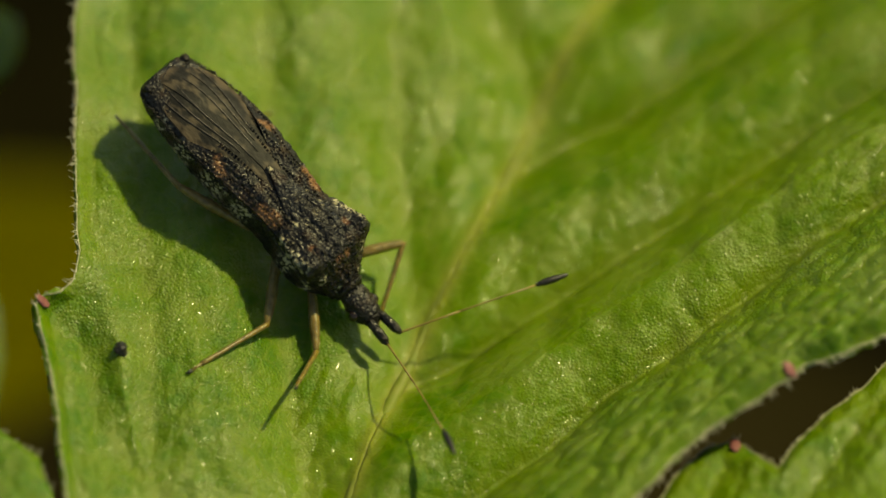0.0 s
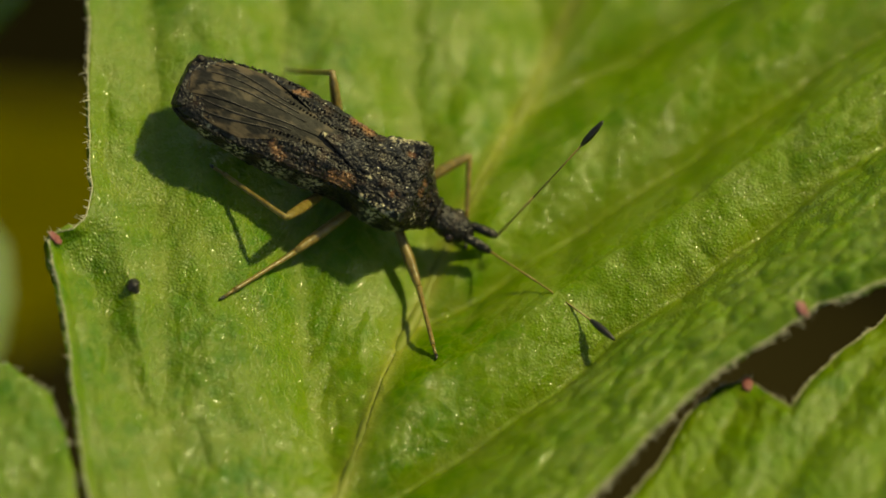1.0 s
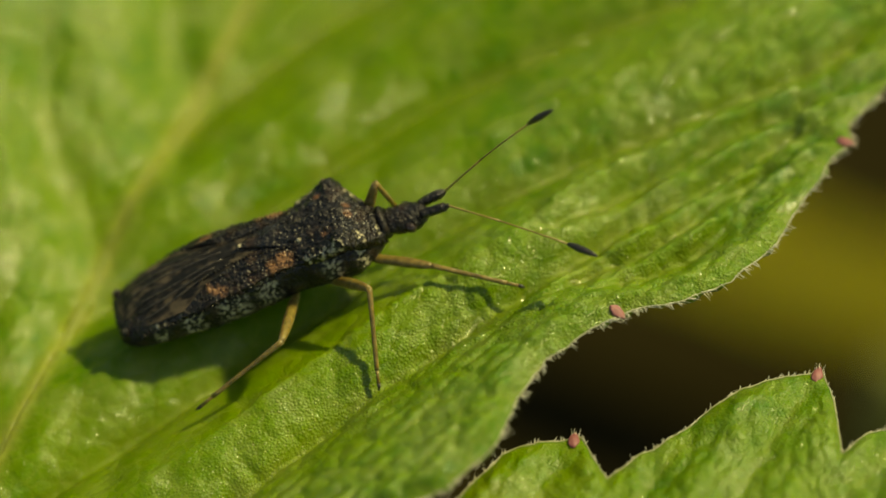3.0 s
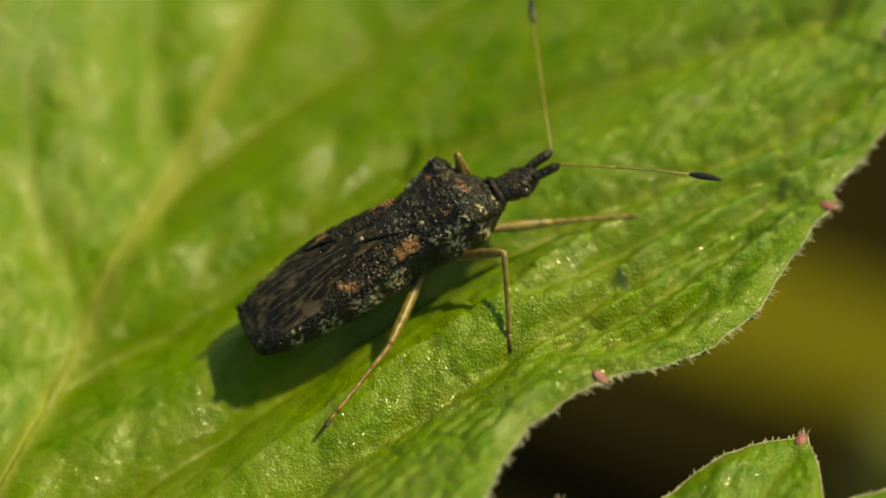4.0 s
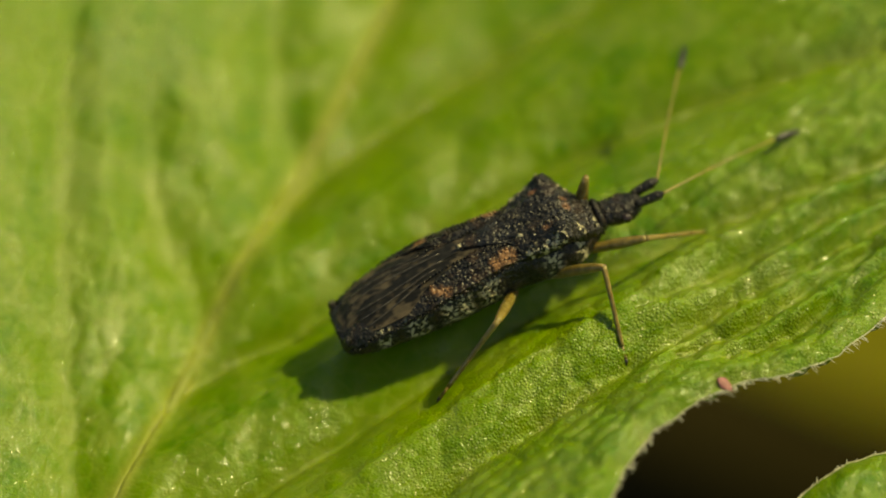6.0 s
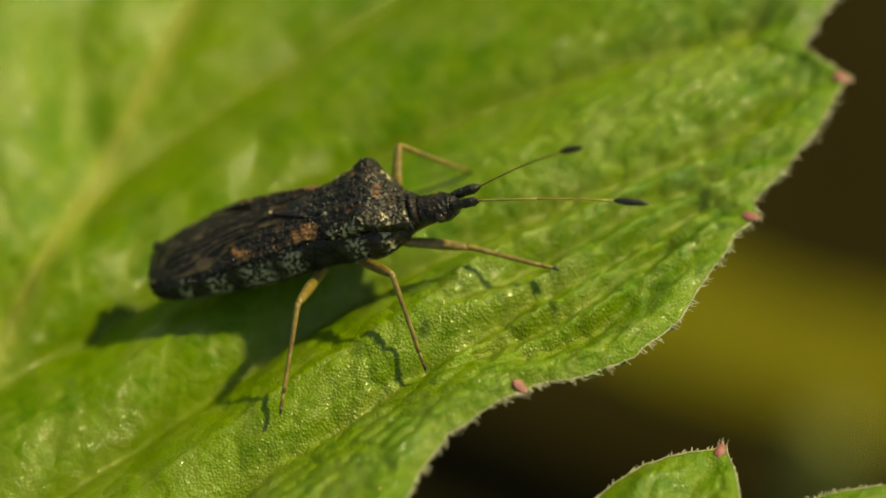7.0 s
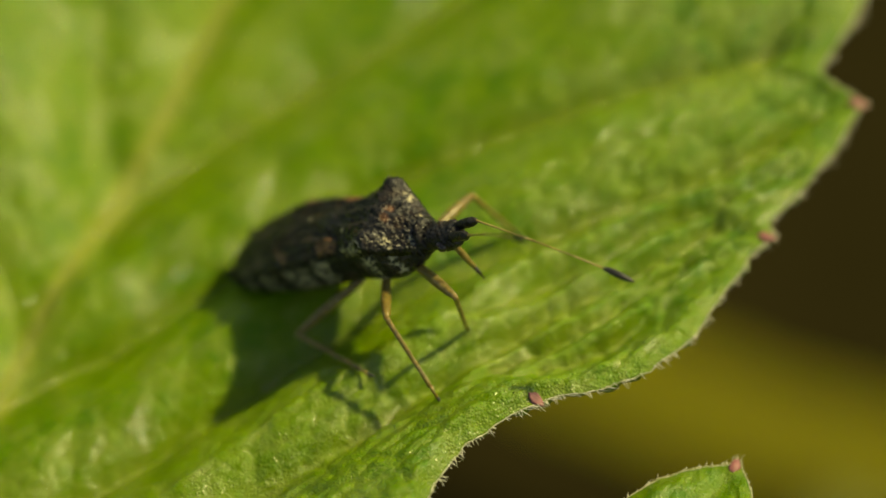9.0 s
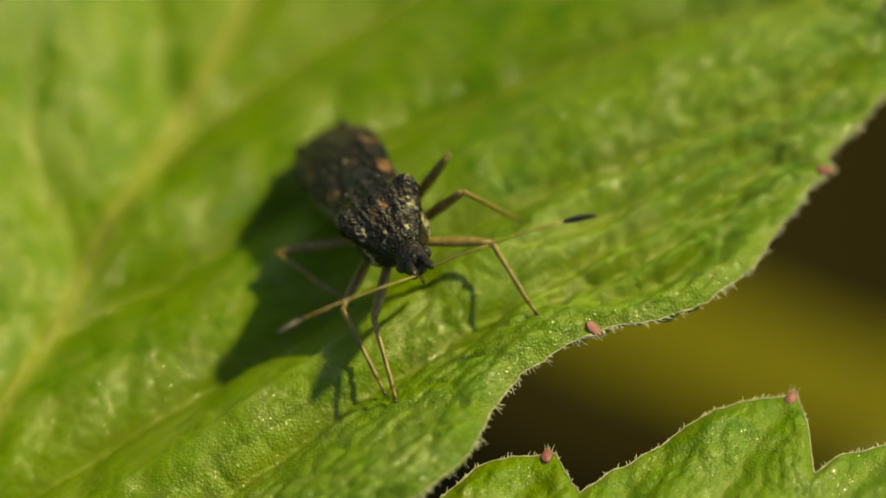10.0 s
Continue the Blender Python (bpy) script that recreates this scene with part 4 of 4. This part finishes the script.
FOOT_L2 = [
        (0, -3.272, 0.576, 0.911), (0.5, -3.473, 0.526, 0.956), (1, -2.871, 0.269, 0.888), (1.5, -2.68, 0.677, 0.467),
        (2, -1.149, 0.619, 0.055), (2.5, 1.259, 1.158, 0.201), (2.7, 2.428, 1.331, 0.593), (3.8, 4.287, 2.41, 1.071),
        (4, 5.211, 2.74, 1.2), (4.5, 3.009, 1.925, 0.636), (5, 2.968, 1.771, 0.665), (5.5, 2.551, 2.171, 0.258),
        (6, 4.551, 2.644, 1.089), (6.2, 5.149, 2.789, 1.195), (7.3, 6.474, 3.637, 1.541), (7.5, 6.023, 3.483, 1.449),
        (8, 6.815, 3.319, 1.585), (8.5, 7.167, 4.401, 1.176), (9, 7.317, 3.599, 1.712), (9.5, 8.242, 3.637, 1.337),
        (10, 7.796, 2.171, 1.954)]
FOOT_L3 = [
        (0, -3.44, 1.612, 1.134), (0.5, -3.391, 1.058, 1.044), (1, -3.427, 1.215, 1.082), (1.5, -4.76, 0.645, 1.612),
        (2, -1.453, 1.088, 0.26), (2.5, 0.668, 1.045, -0.021), (2.7, 0.923, 1.269, -0.008), (3.8, 3.769, 2.026, 0.963),
        (4, 3.818, 2.029, 0.971), (4.5, 2.579, 1.454, 0.594), (5, 1.733, 0.895, 0.472), (5.5, 2.082, 1.698, 0.28),
        (6, 3.083, 2.065, 0.624), (6.2, 5.418, 4.546, 0.448), (7.3, 4.556, 4.106, 0.215), (7.5, 5.023, 3.744, 0.727),
        (8, 4.879, 3.948, 0.542), (8.5, 6.489, 5.375, 0.769), (9, 5.704, 4.061, 0.978), (9.5, 6.935, 5.129, 0.71),
        (10, 6.593, 3.642, 1.814)]
FOOT_R1 = [
        (0, -3.049, -3.8, 1.156), (0.5, -2.515, -4.511, -0.054), (1, -1.02, -3.797, 0.273), (1.5, -1.025, -3.832, 0.281),
        (2, 2.284, -2.464, 0.879), (2.5, 4.38, -0.55, 1.439), (2.7, 6.418, -0.192, 1.546), (3.8, 8.958, 1.666, 2.028),
        (4, 9.774, 3.12, 2.015), (4.5, 6.065, 1.272, 1.627), (5, 6.574, 1.372, 1.831), (5.5, 7.292, 2.458, 1.486),
        (6, 8.72, 3.166, 1.734), (6.2, 9.45, 1.805, 1.91), (7.3, 9.445, 2.06, 2.185), (7.5, 8.379, 2.09, 1.888),
        (8, 8.281, 0.612, 1.918), (8.5, 9.319, 0.676, 1.837), (9, 7.868, 1.415, 1.944), (9.5, 8.06, -0.195, 2.287),
        (10, 5.901, -1.495, 1.919)]
FOOT_R2 = [
        (0, -4.752, -3.397, 1.019), (0.5, -4.764, -3.403, 1.021), (1, -4.753, -3.457, 1.02), (1.5, -2.421, -3.173, 0.178),
        (2, 0.866, -1.756, 0.119), (2.5, 3.935, -1.627, 1.273), (2.7, 3.733, -1.738, 1.032), (3.8, 7.537, 0.659, 1.798),
        (4, 7.55, 0.761, 1.592), (4.5, 7.594, 0.804, 1.612), (5, 6.082, 0.435, 1.686), (5.5, 6.065, 0.329, 1.791),
        (6, 7.436, 0.669, 1.555), (6.2, 8.469, 1.255, 1.632), (7.3, 6.517, 0.026, 1.706), (7.5, 6.529, 0.012, 1.694),
        (8, 6.608, -0.351, 1.621), (8.5, 7.037, 0.117, 1.612), (9, 7.458, -0.074, 1.998), (9.5, 7.564, -0.437, 2.268),
        (10, 5.726, -1.053, 1.55)]
FOOT_R3 = [
        (0, -5.893, 0.924, 1.992), (0.5, -5.401, -0.691, 1.652), (1, -4.597, -0.872, 1.446), (1.5, -4.798, -2.572, 1.207),
        (2, -2.642, -2.45, 0.547), (2.5, 0.616, -2.59, 0.474), (2.7, 0.963, -1.227, 0.16), (3.8, 4.424, -0.869, 1.483),
        (4, 4.595, -0.619, 1.553), (4.5, 4.376, -1.155, 1.258), (5, 4.514, -0.973, 1.426), (5.5, 3.275, -1.293, 1.164),
        (6, 4.441, 0.289, 1.08), (6.2, 4.865, -0.519, 1.645), (7.3, 4.946, -0.429, 1.681), (7.5, 4.993, -0.417, 1.69),
        (8, 3.714, 0.87, 0.661), (8.5, 5.81, 0.921, 1.688), (9, 6.394, 0.508, 1.92), (9.5, 6.432, 0.733, 1.803),
        (10, 5.177, 0.639, 1.656)]
BEND_L1 = [
        (0, -0.05, 0.93, 0.35), (0.5, -0.15, 0.97, 0.17), (1, -0.02, 0.94, 0.35), (1.5, -0.1, 0.96, 0.25),
        (2, -0.01, 0.94, 0.35), (2.5, 0.6, 0.09, 0.8), (2.7, 0.74, 0.05, 0.67), (3.8, 0.59, 0, 0.81),
        (4, 0.73, -0.08, 0.68), (4.5, 0.27, 0.82, 0.51), (5, 0.2, 0.86, 0.48), (5.5, 0.27, 0.81, 0.51),
        (6, 0.78, 0.22, 0.59), (6.2, 0.1, 0.04, 0.99), (7.3, 0.2, 0.9, 0.39), (7.5, 0.38, 0.54, 0.76),
        (8, 0.53, 0.32, 0.79), (8.5, 0.21, 0.42, 0.88), (9, 0.22, 0.89, 0.41), (9.5, 0.1, 0.86, 0.5),
        (10, -0.41, 0.9, 0.16)]
BEND_L2 = [
        (0, -0.7, -0.46, 0.54), (0.5, -0.62, -0.58, 0.54), (1, -0.6, -0.51, 0.62), (1.5, 0.26, 0.93, 0.25),
        (2, -0.69, -0.47, 0.56), (2.5, 0.42, 0.8, -0.44), (2.7, -0.39, -0.65, 0.66), (3.8, -0.26, -0.64, 0.73),
        (4, -0.34, -0.62, 0.71), (4.5, -0.46, -0.6, 0.65), (5, 0.6, 0.65, -0.46), (5.5, 0.73, 0.55, -0.41),
        (6, -0.29, -0.63, 0.72), (6.2, -0.21, -0.7, 0.68), (7.3, -1, 0.07, -0.06), (7.5, -0.89, -0.33, 0.31),
        (8, -0.98, 0.08, -0.16), (8.5, -0.15, 0.51, 0.85), (9, -0.88, -0.34, 0.32), (9.5, 0.76, 0.51, 0.4),
        (10, 0.6, 0.36, 0.71)]
BEND_L3 = [
        (0, -0.78, -0.55, 0.3), (0.5, -0.3, 0.28, 0.91), (1, -0.36, 0.24, 0.9), (1.5, 0.23, 0.07, -0.97),
        (2, -0.24, 0.47, 0.85), (2.5, -0.41, -0.63, 0.65), (2.7, 0.28, 0.88, -0.39), (3.8, -0.18, -0.61, 0.77),
        (4, -0.12, -0.66, 0.74), (4.5, -0.39, -0.59, 0.71), (5, -0.52, -0.61, 0.6), (5.5, 0.67, 0.58, -0.47),
        (6, 0.16, 0.9, -0.4), (6.2, 0.04, 0.42, 0.91), (7.3, -0.6, -0.59, 0.54), (7.5, -0.65, -0.52, 0.56),
        (8, -0.48, -0.6, 0.64), (8.5, -0.86, -0.51, 0.06), (9, -0.32, -0.71, 0.63), (9.5, 0.2, 0.68, 0.7),
        (10, 0.57, 0.55, 0.61)]
BEND_R1 = [
        (0, 0.75, 0.11, -0.65), (0.5, 0.5, 0.27, -0.82), (1, 0.6, 0.17, -0.78), (1.5, 0.67, -0.15, -0.72),
        (2, -0.02, 0.41, 0.91), (2.5, 0.03, 0.53, -0.85), (2.7, 0.15, -0.39, 0.91), (3.8, 0.14, -0.25, 0.96),
        (4, -0.06, 0.73, -0.68), (4.5, 1, -0.05, -0.03), (5, 0.96, 0.28, 0.07), (5.5, 0.01, -0.19, 0.98),
        (6, 0.25, -0.65, 0.72), (6.2, 0.17, -0.47, 0.87), (7.3, 0.17, 0.94, 0.29), (7.5, 0.54, -0.54, 0.65),
        (8, 0.43, 0.89, -0.15), (8.5, 0.1, -0.52, 0.85), (9, 0.82, -0.35, 0.45), (9.5, 0.08, -0.62, 0.78),
        (10, 0, -0.7, 0.72)]
BEND_R2 = [
        (0, 0.95, 0.19, 0.25), (0.5, 0.94, -0.29, 0.2), (1, 0.33, -0.15, -0.93), (1.5, 0.94, -0.28, -0.2),
        (2, 0, -0.01, 1), (2.5, 0.57, 0, 0.82), (2.7, 0.54, -0.3, 0.79), (3.8, 0.69, 0.06, 0.72),
        (4, 0.65, -0.21, 0.73), (4.5, 0.16, -0.04, 0.99), (5, 0.97, 0.11, 0.22), (5.5, 0.92, 0.14, 0.36),
        (6, 0.6, -0.09, 0.79), (6.2, 0.44, -0.19, 0.88), (7.3, 0.49, -0.23, 0.84), (7.5, 0.47, -0.15, 0.87),
        (8, 0.44, -0.1, 0.89), (8.5, 0.53, -0.02, 0.85), (9, 0.35, -0.45, 0.82), (9.5, -0.01, -0.39, 0.92),
        (10, -0.04, -0.76, 0.65)]
BEND_R3 = [
        (0, -0.15, -0.73, 0.67), (0.5, -0.02, -0.78, 0.63), (1, 0.03, -0.74, 0.67), (1.5, 0.4, -0.53, -0.75),
        (2, 0.36, -0.64, -0.68), (2.5, 0.19, -0.07, -0.98), (2.7, 0.21, -0.75, 0.62), (3.8, 0.68, -0.73, 0.03),
        (4, 0.6, -0.8, 0.05), (4.5, 0.63, -0.6, 0.49), (5, 0.54, -0.5, 0.68), (5.5, 0.25, -0.6, 0.76),
        (6, 0.15, -0.59, 0.8), (6.2, 0.27, -0.34, 0.9), (7.3, 0.07, -0.14, 0.99), (7.5, -0.02, -0.05, 1),
        (8, 0.16, -0.37, 0.92), (8.5, -1, -0.01, -0.02), (9, -0.91, -0.42, 0.08), (9.5, -0.68, -0.74, 0),
        (10, -0.5, -0.83, 0.25)]
FEELER_R = [
        (0, 0.657, -0.399, 0.64), (0.5, 0.542, -0.622, 0.565), (1, 0.701, -0.372, 0.608), (1.5, 0.436, -0.435, 0.788),
        (2, 0.669, -0.189, 0.719), (2.5, 0.793, -0.61, -0.006), (2.7, 0.763, -0.645, 0.054), (3.8, 0.699, -0.688, -0.197),
        (4, 0.747, -0.659, 0.094), (4.5, 0.958, -0.123, -0.26), (5, 0.855, -0.279, 0.438), (5.5, 0.871, 0.015, 0.492),
        (6, 0.905, 0.331, -0.267), (6.2, 0.654, -0.753, 0.072), (7.3, 0.995, -0.025, -0.096), (7.5, 0.77, -0.508, 0.386),
        (8, 0.658, -0.487, 0.574), (8.5, 0.757, -0.616, 0.218), (9, 0.89, -0.318, 0.327), (9.5, 0.678, -0.454, 0.578),
        (10, 0.358, -0.831, 0.426)]
FEELER_L = [
        (0, 0.346, 0.826, 0.445), (0.5, 0.295, 0.815, 0.499), (1, 0.093, 0.492, 0.866), (1.5, 0.213, 0.478, 0.852),
        (2, 0.565, 0.818, -0.108), (2.5, 0.709, -0.097, 0.699), (2.7, 0.633, -0.313, 0.708), (3.8, 0.448, 0.799, -0.401),
        (4, 0.326, 0.922, 0.211), (4.5, 0.121, 0.987, 0.106), (5, 0.14, 0.989, 0.053), (5.5, 0.325, 0.908, 0.264),
        (6, 0.476, 0.879, 0.021), (6.2, 0.718, 0.692, -0.071), (7.3, 0.677, -0.447, 0.584), (7.5, 0.975, -0.19, -0.118),
        (8, 0.635, 0.664, 0.395), (8.5, 0.623, -0.439, 0.648), (9, 0.848, -0.039, -0.528), (9.5, 0.825, 0.537, 0.178),
        (10, 0.4, 0.916, 0.008)]
BEAK_DROP = [(0, 6), (6.8, 8), (7.5, 72), (8.2, 60), (9, 88), (9.5, 86), (10, 50)]
FEET = {"L1": FOOT_L1, "L2": FOOT_L2, "L3": FOOT_L3, "R1": FOOT_R1, "R2": FOOT_R2, "R3": FOOT_R3}
BENDS = {"L1": BEND_L1, "L2": BEND_L2, "L3": BEND_L3, "R1": BEND_R1, "R2": BEND_R2, "R3": BEND_R3}
SWAY = {"L": FEELER_L, "R": FEELER_R}


def between(rows, t):
    """The row before t, the one after it, and the eased share of the way."""
    for a, b in zip(rows[:-1], rows[1:]):
        if t <= b[0] + 1e-6:
            s = (t - a[0]) / (b[0] - a[0])
            return a, b, s
    return rows[-1], rows[-1], 0.0


def smooth_at(rows, t, lo, hi):
    """Monotone-ish cubic through the rows' columns lo to hi."""
    ts = [r[0] for r in rows]
    i = max(0, min(len(ts) - 2, int(np.searchsorted(ts, t, side="right")) - 1))
    out = []
    for c in range(lo, hi):
        v = [r[c] for r in rows]

        def slope(k):
            if k == 0 or k == len(ts) - 1:
                return 0.0
            a, b = (v[k] - v[k - 1]) / (ts[k] - ts[k - 1]), (v[k + 1] - v[k]) / (ts[k + 1] - ts[k])
            return 0.0 if a * b <= 0 else 2 * a * b / (a + b)

        h = ts[i + 1] - ts[i]
        s = (t - ts[i]) / h
        out.append((2 * s ** 3 - 3 * s ** 2 + 1) * v[i] + (s ** 3 - 2 * s ** 2 + s) * h * slope(i) + (-2 * s ** 3 + 3 * s ** 2) * v[i + 1] + (s ** 3 - s ** 2) * h * slope(i + 1))
    return out


def body_at(t):
    x, y, z = smooth_at(BODY, t, 1, 4)
    a, b, _ = between(BODY, t)
    q0 = Euler([radians(v) for v in a[4:7]]).to_quaternion()
    q1 = Euler([radians(v) for v in b[4:7]]).to_quaternion()
    s = 0.0 if a is b else (t - a[0]) / (b[0] - a[0])
    s = 0.5 * s + 0.5 * s * s * (3 - 2 * s)
    return Matrix.LocRotScale((x * MM, y * MM, z * MM), q0.slerp(q1, max(0.0, min(1.0, s))), None)


LAND_X, LAND_Y, LAND_STEP = np.arange(-9.0, 14.0, 0.1) * MM, np.arange(-8.0, 10.0, 0.1) * MM, 0.1 * MM


def landscape():
    """Heights of the leaf's upper skin on an even grid, in metres."""
    x, y = (v.ravel() for v in np.meshgrid(LAND_X, LAND_Y, indexing="ij"))
    z = fold(x, y)
    h, _ = relief(x / FPIX + 900, 300 - (y * math.sin(radians(TILT)) + z * math.cos(radians(TILT))) / FPIX)
    return (z + h).reshape(len(LAND_X), len(LAND_Y))


LAND = landscape()


def surface_z(x, y):
    """Height of the leaf's upper skin, in metres."""
    i = min(max((x - LAND_X[0]) / LAND_STEP, 0.0), len(LAND_X) - 1.001)
    j = min(max((y - LAND_Y[0]) / LAND_STEP, 0.0), len(LAND_Y) - 1.001)
    a, b = int(i), int(j)
    u, v = i - a, j - b
    return float((1 - u) * ((1 - v) * LAND[a, b] + v * LAND[a, b + 1]) + u * ((1 - v) * LAND[a + 1, b] + v * LAND[a + 1, b + 1]))


def with_gap_steps(name, rows):
    """Adds steps in the long spans, from where the foot stands to the body at both ends."""
    out = []
    for a, b in zip(rows[:-1], rows[1:]):
        out.append(a)
        if b[0] - a[0] > 0.9:
            early = (name in ("L1", "R2", "L3"))
            for s in ((0.30, 0.68) if early else (0.45, 0.85)):
                t = a[0] + s * (b[0] - a[0])
                pa = body_at(a[0]).inverted() @ (Vector(a[1:]) * MM)
                pb = body_at(b[0]).inverted() @ (Vector(b[1:]) * MM)
                w = body_at(t) @ (pa.lerp(pb, s) + Vector((0.00025, 0, 0)))
                out.append((t, w.x / MM, w.y / MM, w.z / MM))
    out.append(rows[-1])
    return out


def foot_at(rows, t):
    """A foot rests where it is set, and swings up and over in the middle of its span."""
    a, b, s = between(rows, t)
    pa, pb = Vector(a[1:]) * MM, Vector(b[1:]) * MM
    far = (pb - pa).length
    u = max(0.0, min(1.0, (s - 0.2) / 0.6)) if far > 0.0002 else s
    u = u * u * (3 - 2 * u)
    p = pa.lerp(pb, u)
    lift = [max(0.00002, q.z - surface_z(q.x, q.y)) for q in (pa, pb)]
    p.z = surface_z(p.x, p.y) + lift[0] + (lift[1] - lift[0]) * u + min(0.00035, far * 0.35) * math.sin(math.pi * u)
    return p


def bent(hip, foot, thigh, shin, pole):
    """Poses of femur and tibia in the bug's space."""
    d = foot - hip
    reach = min(max(d.length, abs(thigh - shin) + 1e-5), thigh + shin - 1e-5)
    way = d.normalized()
    pole = (pole - way * pole.dot(way)).normalized()
    c = (thigh ** 2 + reach ** 2 - shin ** 2) / (2 * thigh * reach)
    c = max(-1.0, min(1.0, c))
    knee = hip + thigh * (c * way + math.sqrt(1 - c * c) * pole)

    def aim(p, q):
        x = (q - p).normalized()
        y = pole.cross(x).normalized()
        z = x.cross(y)
        m = Matrix((x, y, z)).transposed().to_4x4()
        return Matrix.Translation(p) @ m

    return aim(hip, knee), aim(knee, hip + reach * way)


def motions():
    times = [round(0.1 * i, 1) for i in range(101)]
    walk(bug, [(t, body_at(t)) for t in times])
    for name, (femur, tibia) in LEG_PARTS.items():
        (hx, hy, hz), thigh, shin = LEGS[name[1]]
        side = 1 if name[0] == "L" else -1
        hip = Vector((hx, side * hy, hz)) * MM
        steps = with_gap_steps(name, FEET[name])
        rows = [(t, bent(hip, body_at(t).inverted() @ foot_at(steps, t), thigh * MM, shin * MM, Vector(smooth_at(BENDS[name], t, 1, 4)))) for t in times]
        walk(femur, [(t, m[0]) for t, m in rows])
        walk(tibia, [(t, m[1]) for t, m in rows])
    rows = []
    for t in times:
        drop = radians(smooth_at(BEAK_DROP, t, 1, 2)[0])
        d = Vector((-math.cos(drop), 0, -math.sin(drop)))
        rows.append((t, Matrix.Translation(Vector((2.02, 0, 0.47)) * MM) @ d.to_track_quat("X", "Z").to_matrix().to_4x4()))
    walk(BEAK, rows)
    for name, root in FEELERS.items():
        rows = []
        base = root.location.copy()
        for t in times:
            d = Vector(smooth_at(SWAY[name], t, 1, 4)).normalized()
            rows.append((t, Matrix.Translation(base) @ d.to_track_quat("X", "Z").to_matrix().to_4x4()))
        walk(root, rows)


motions()
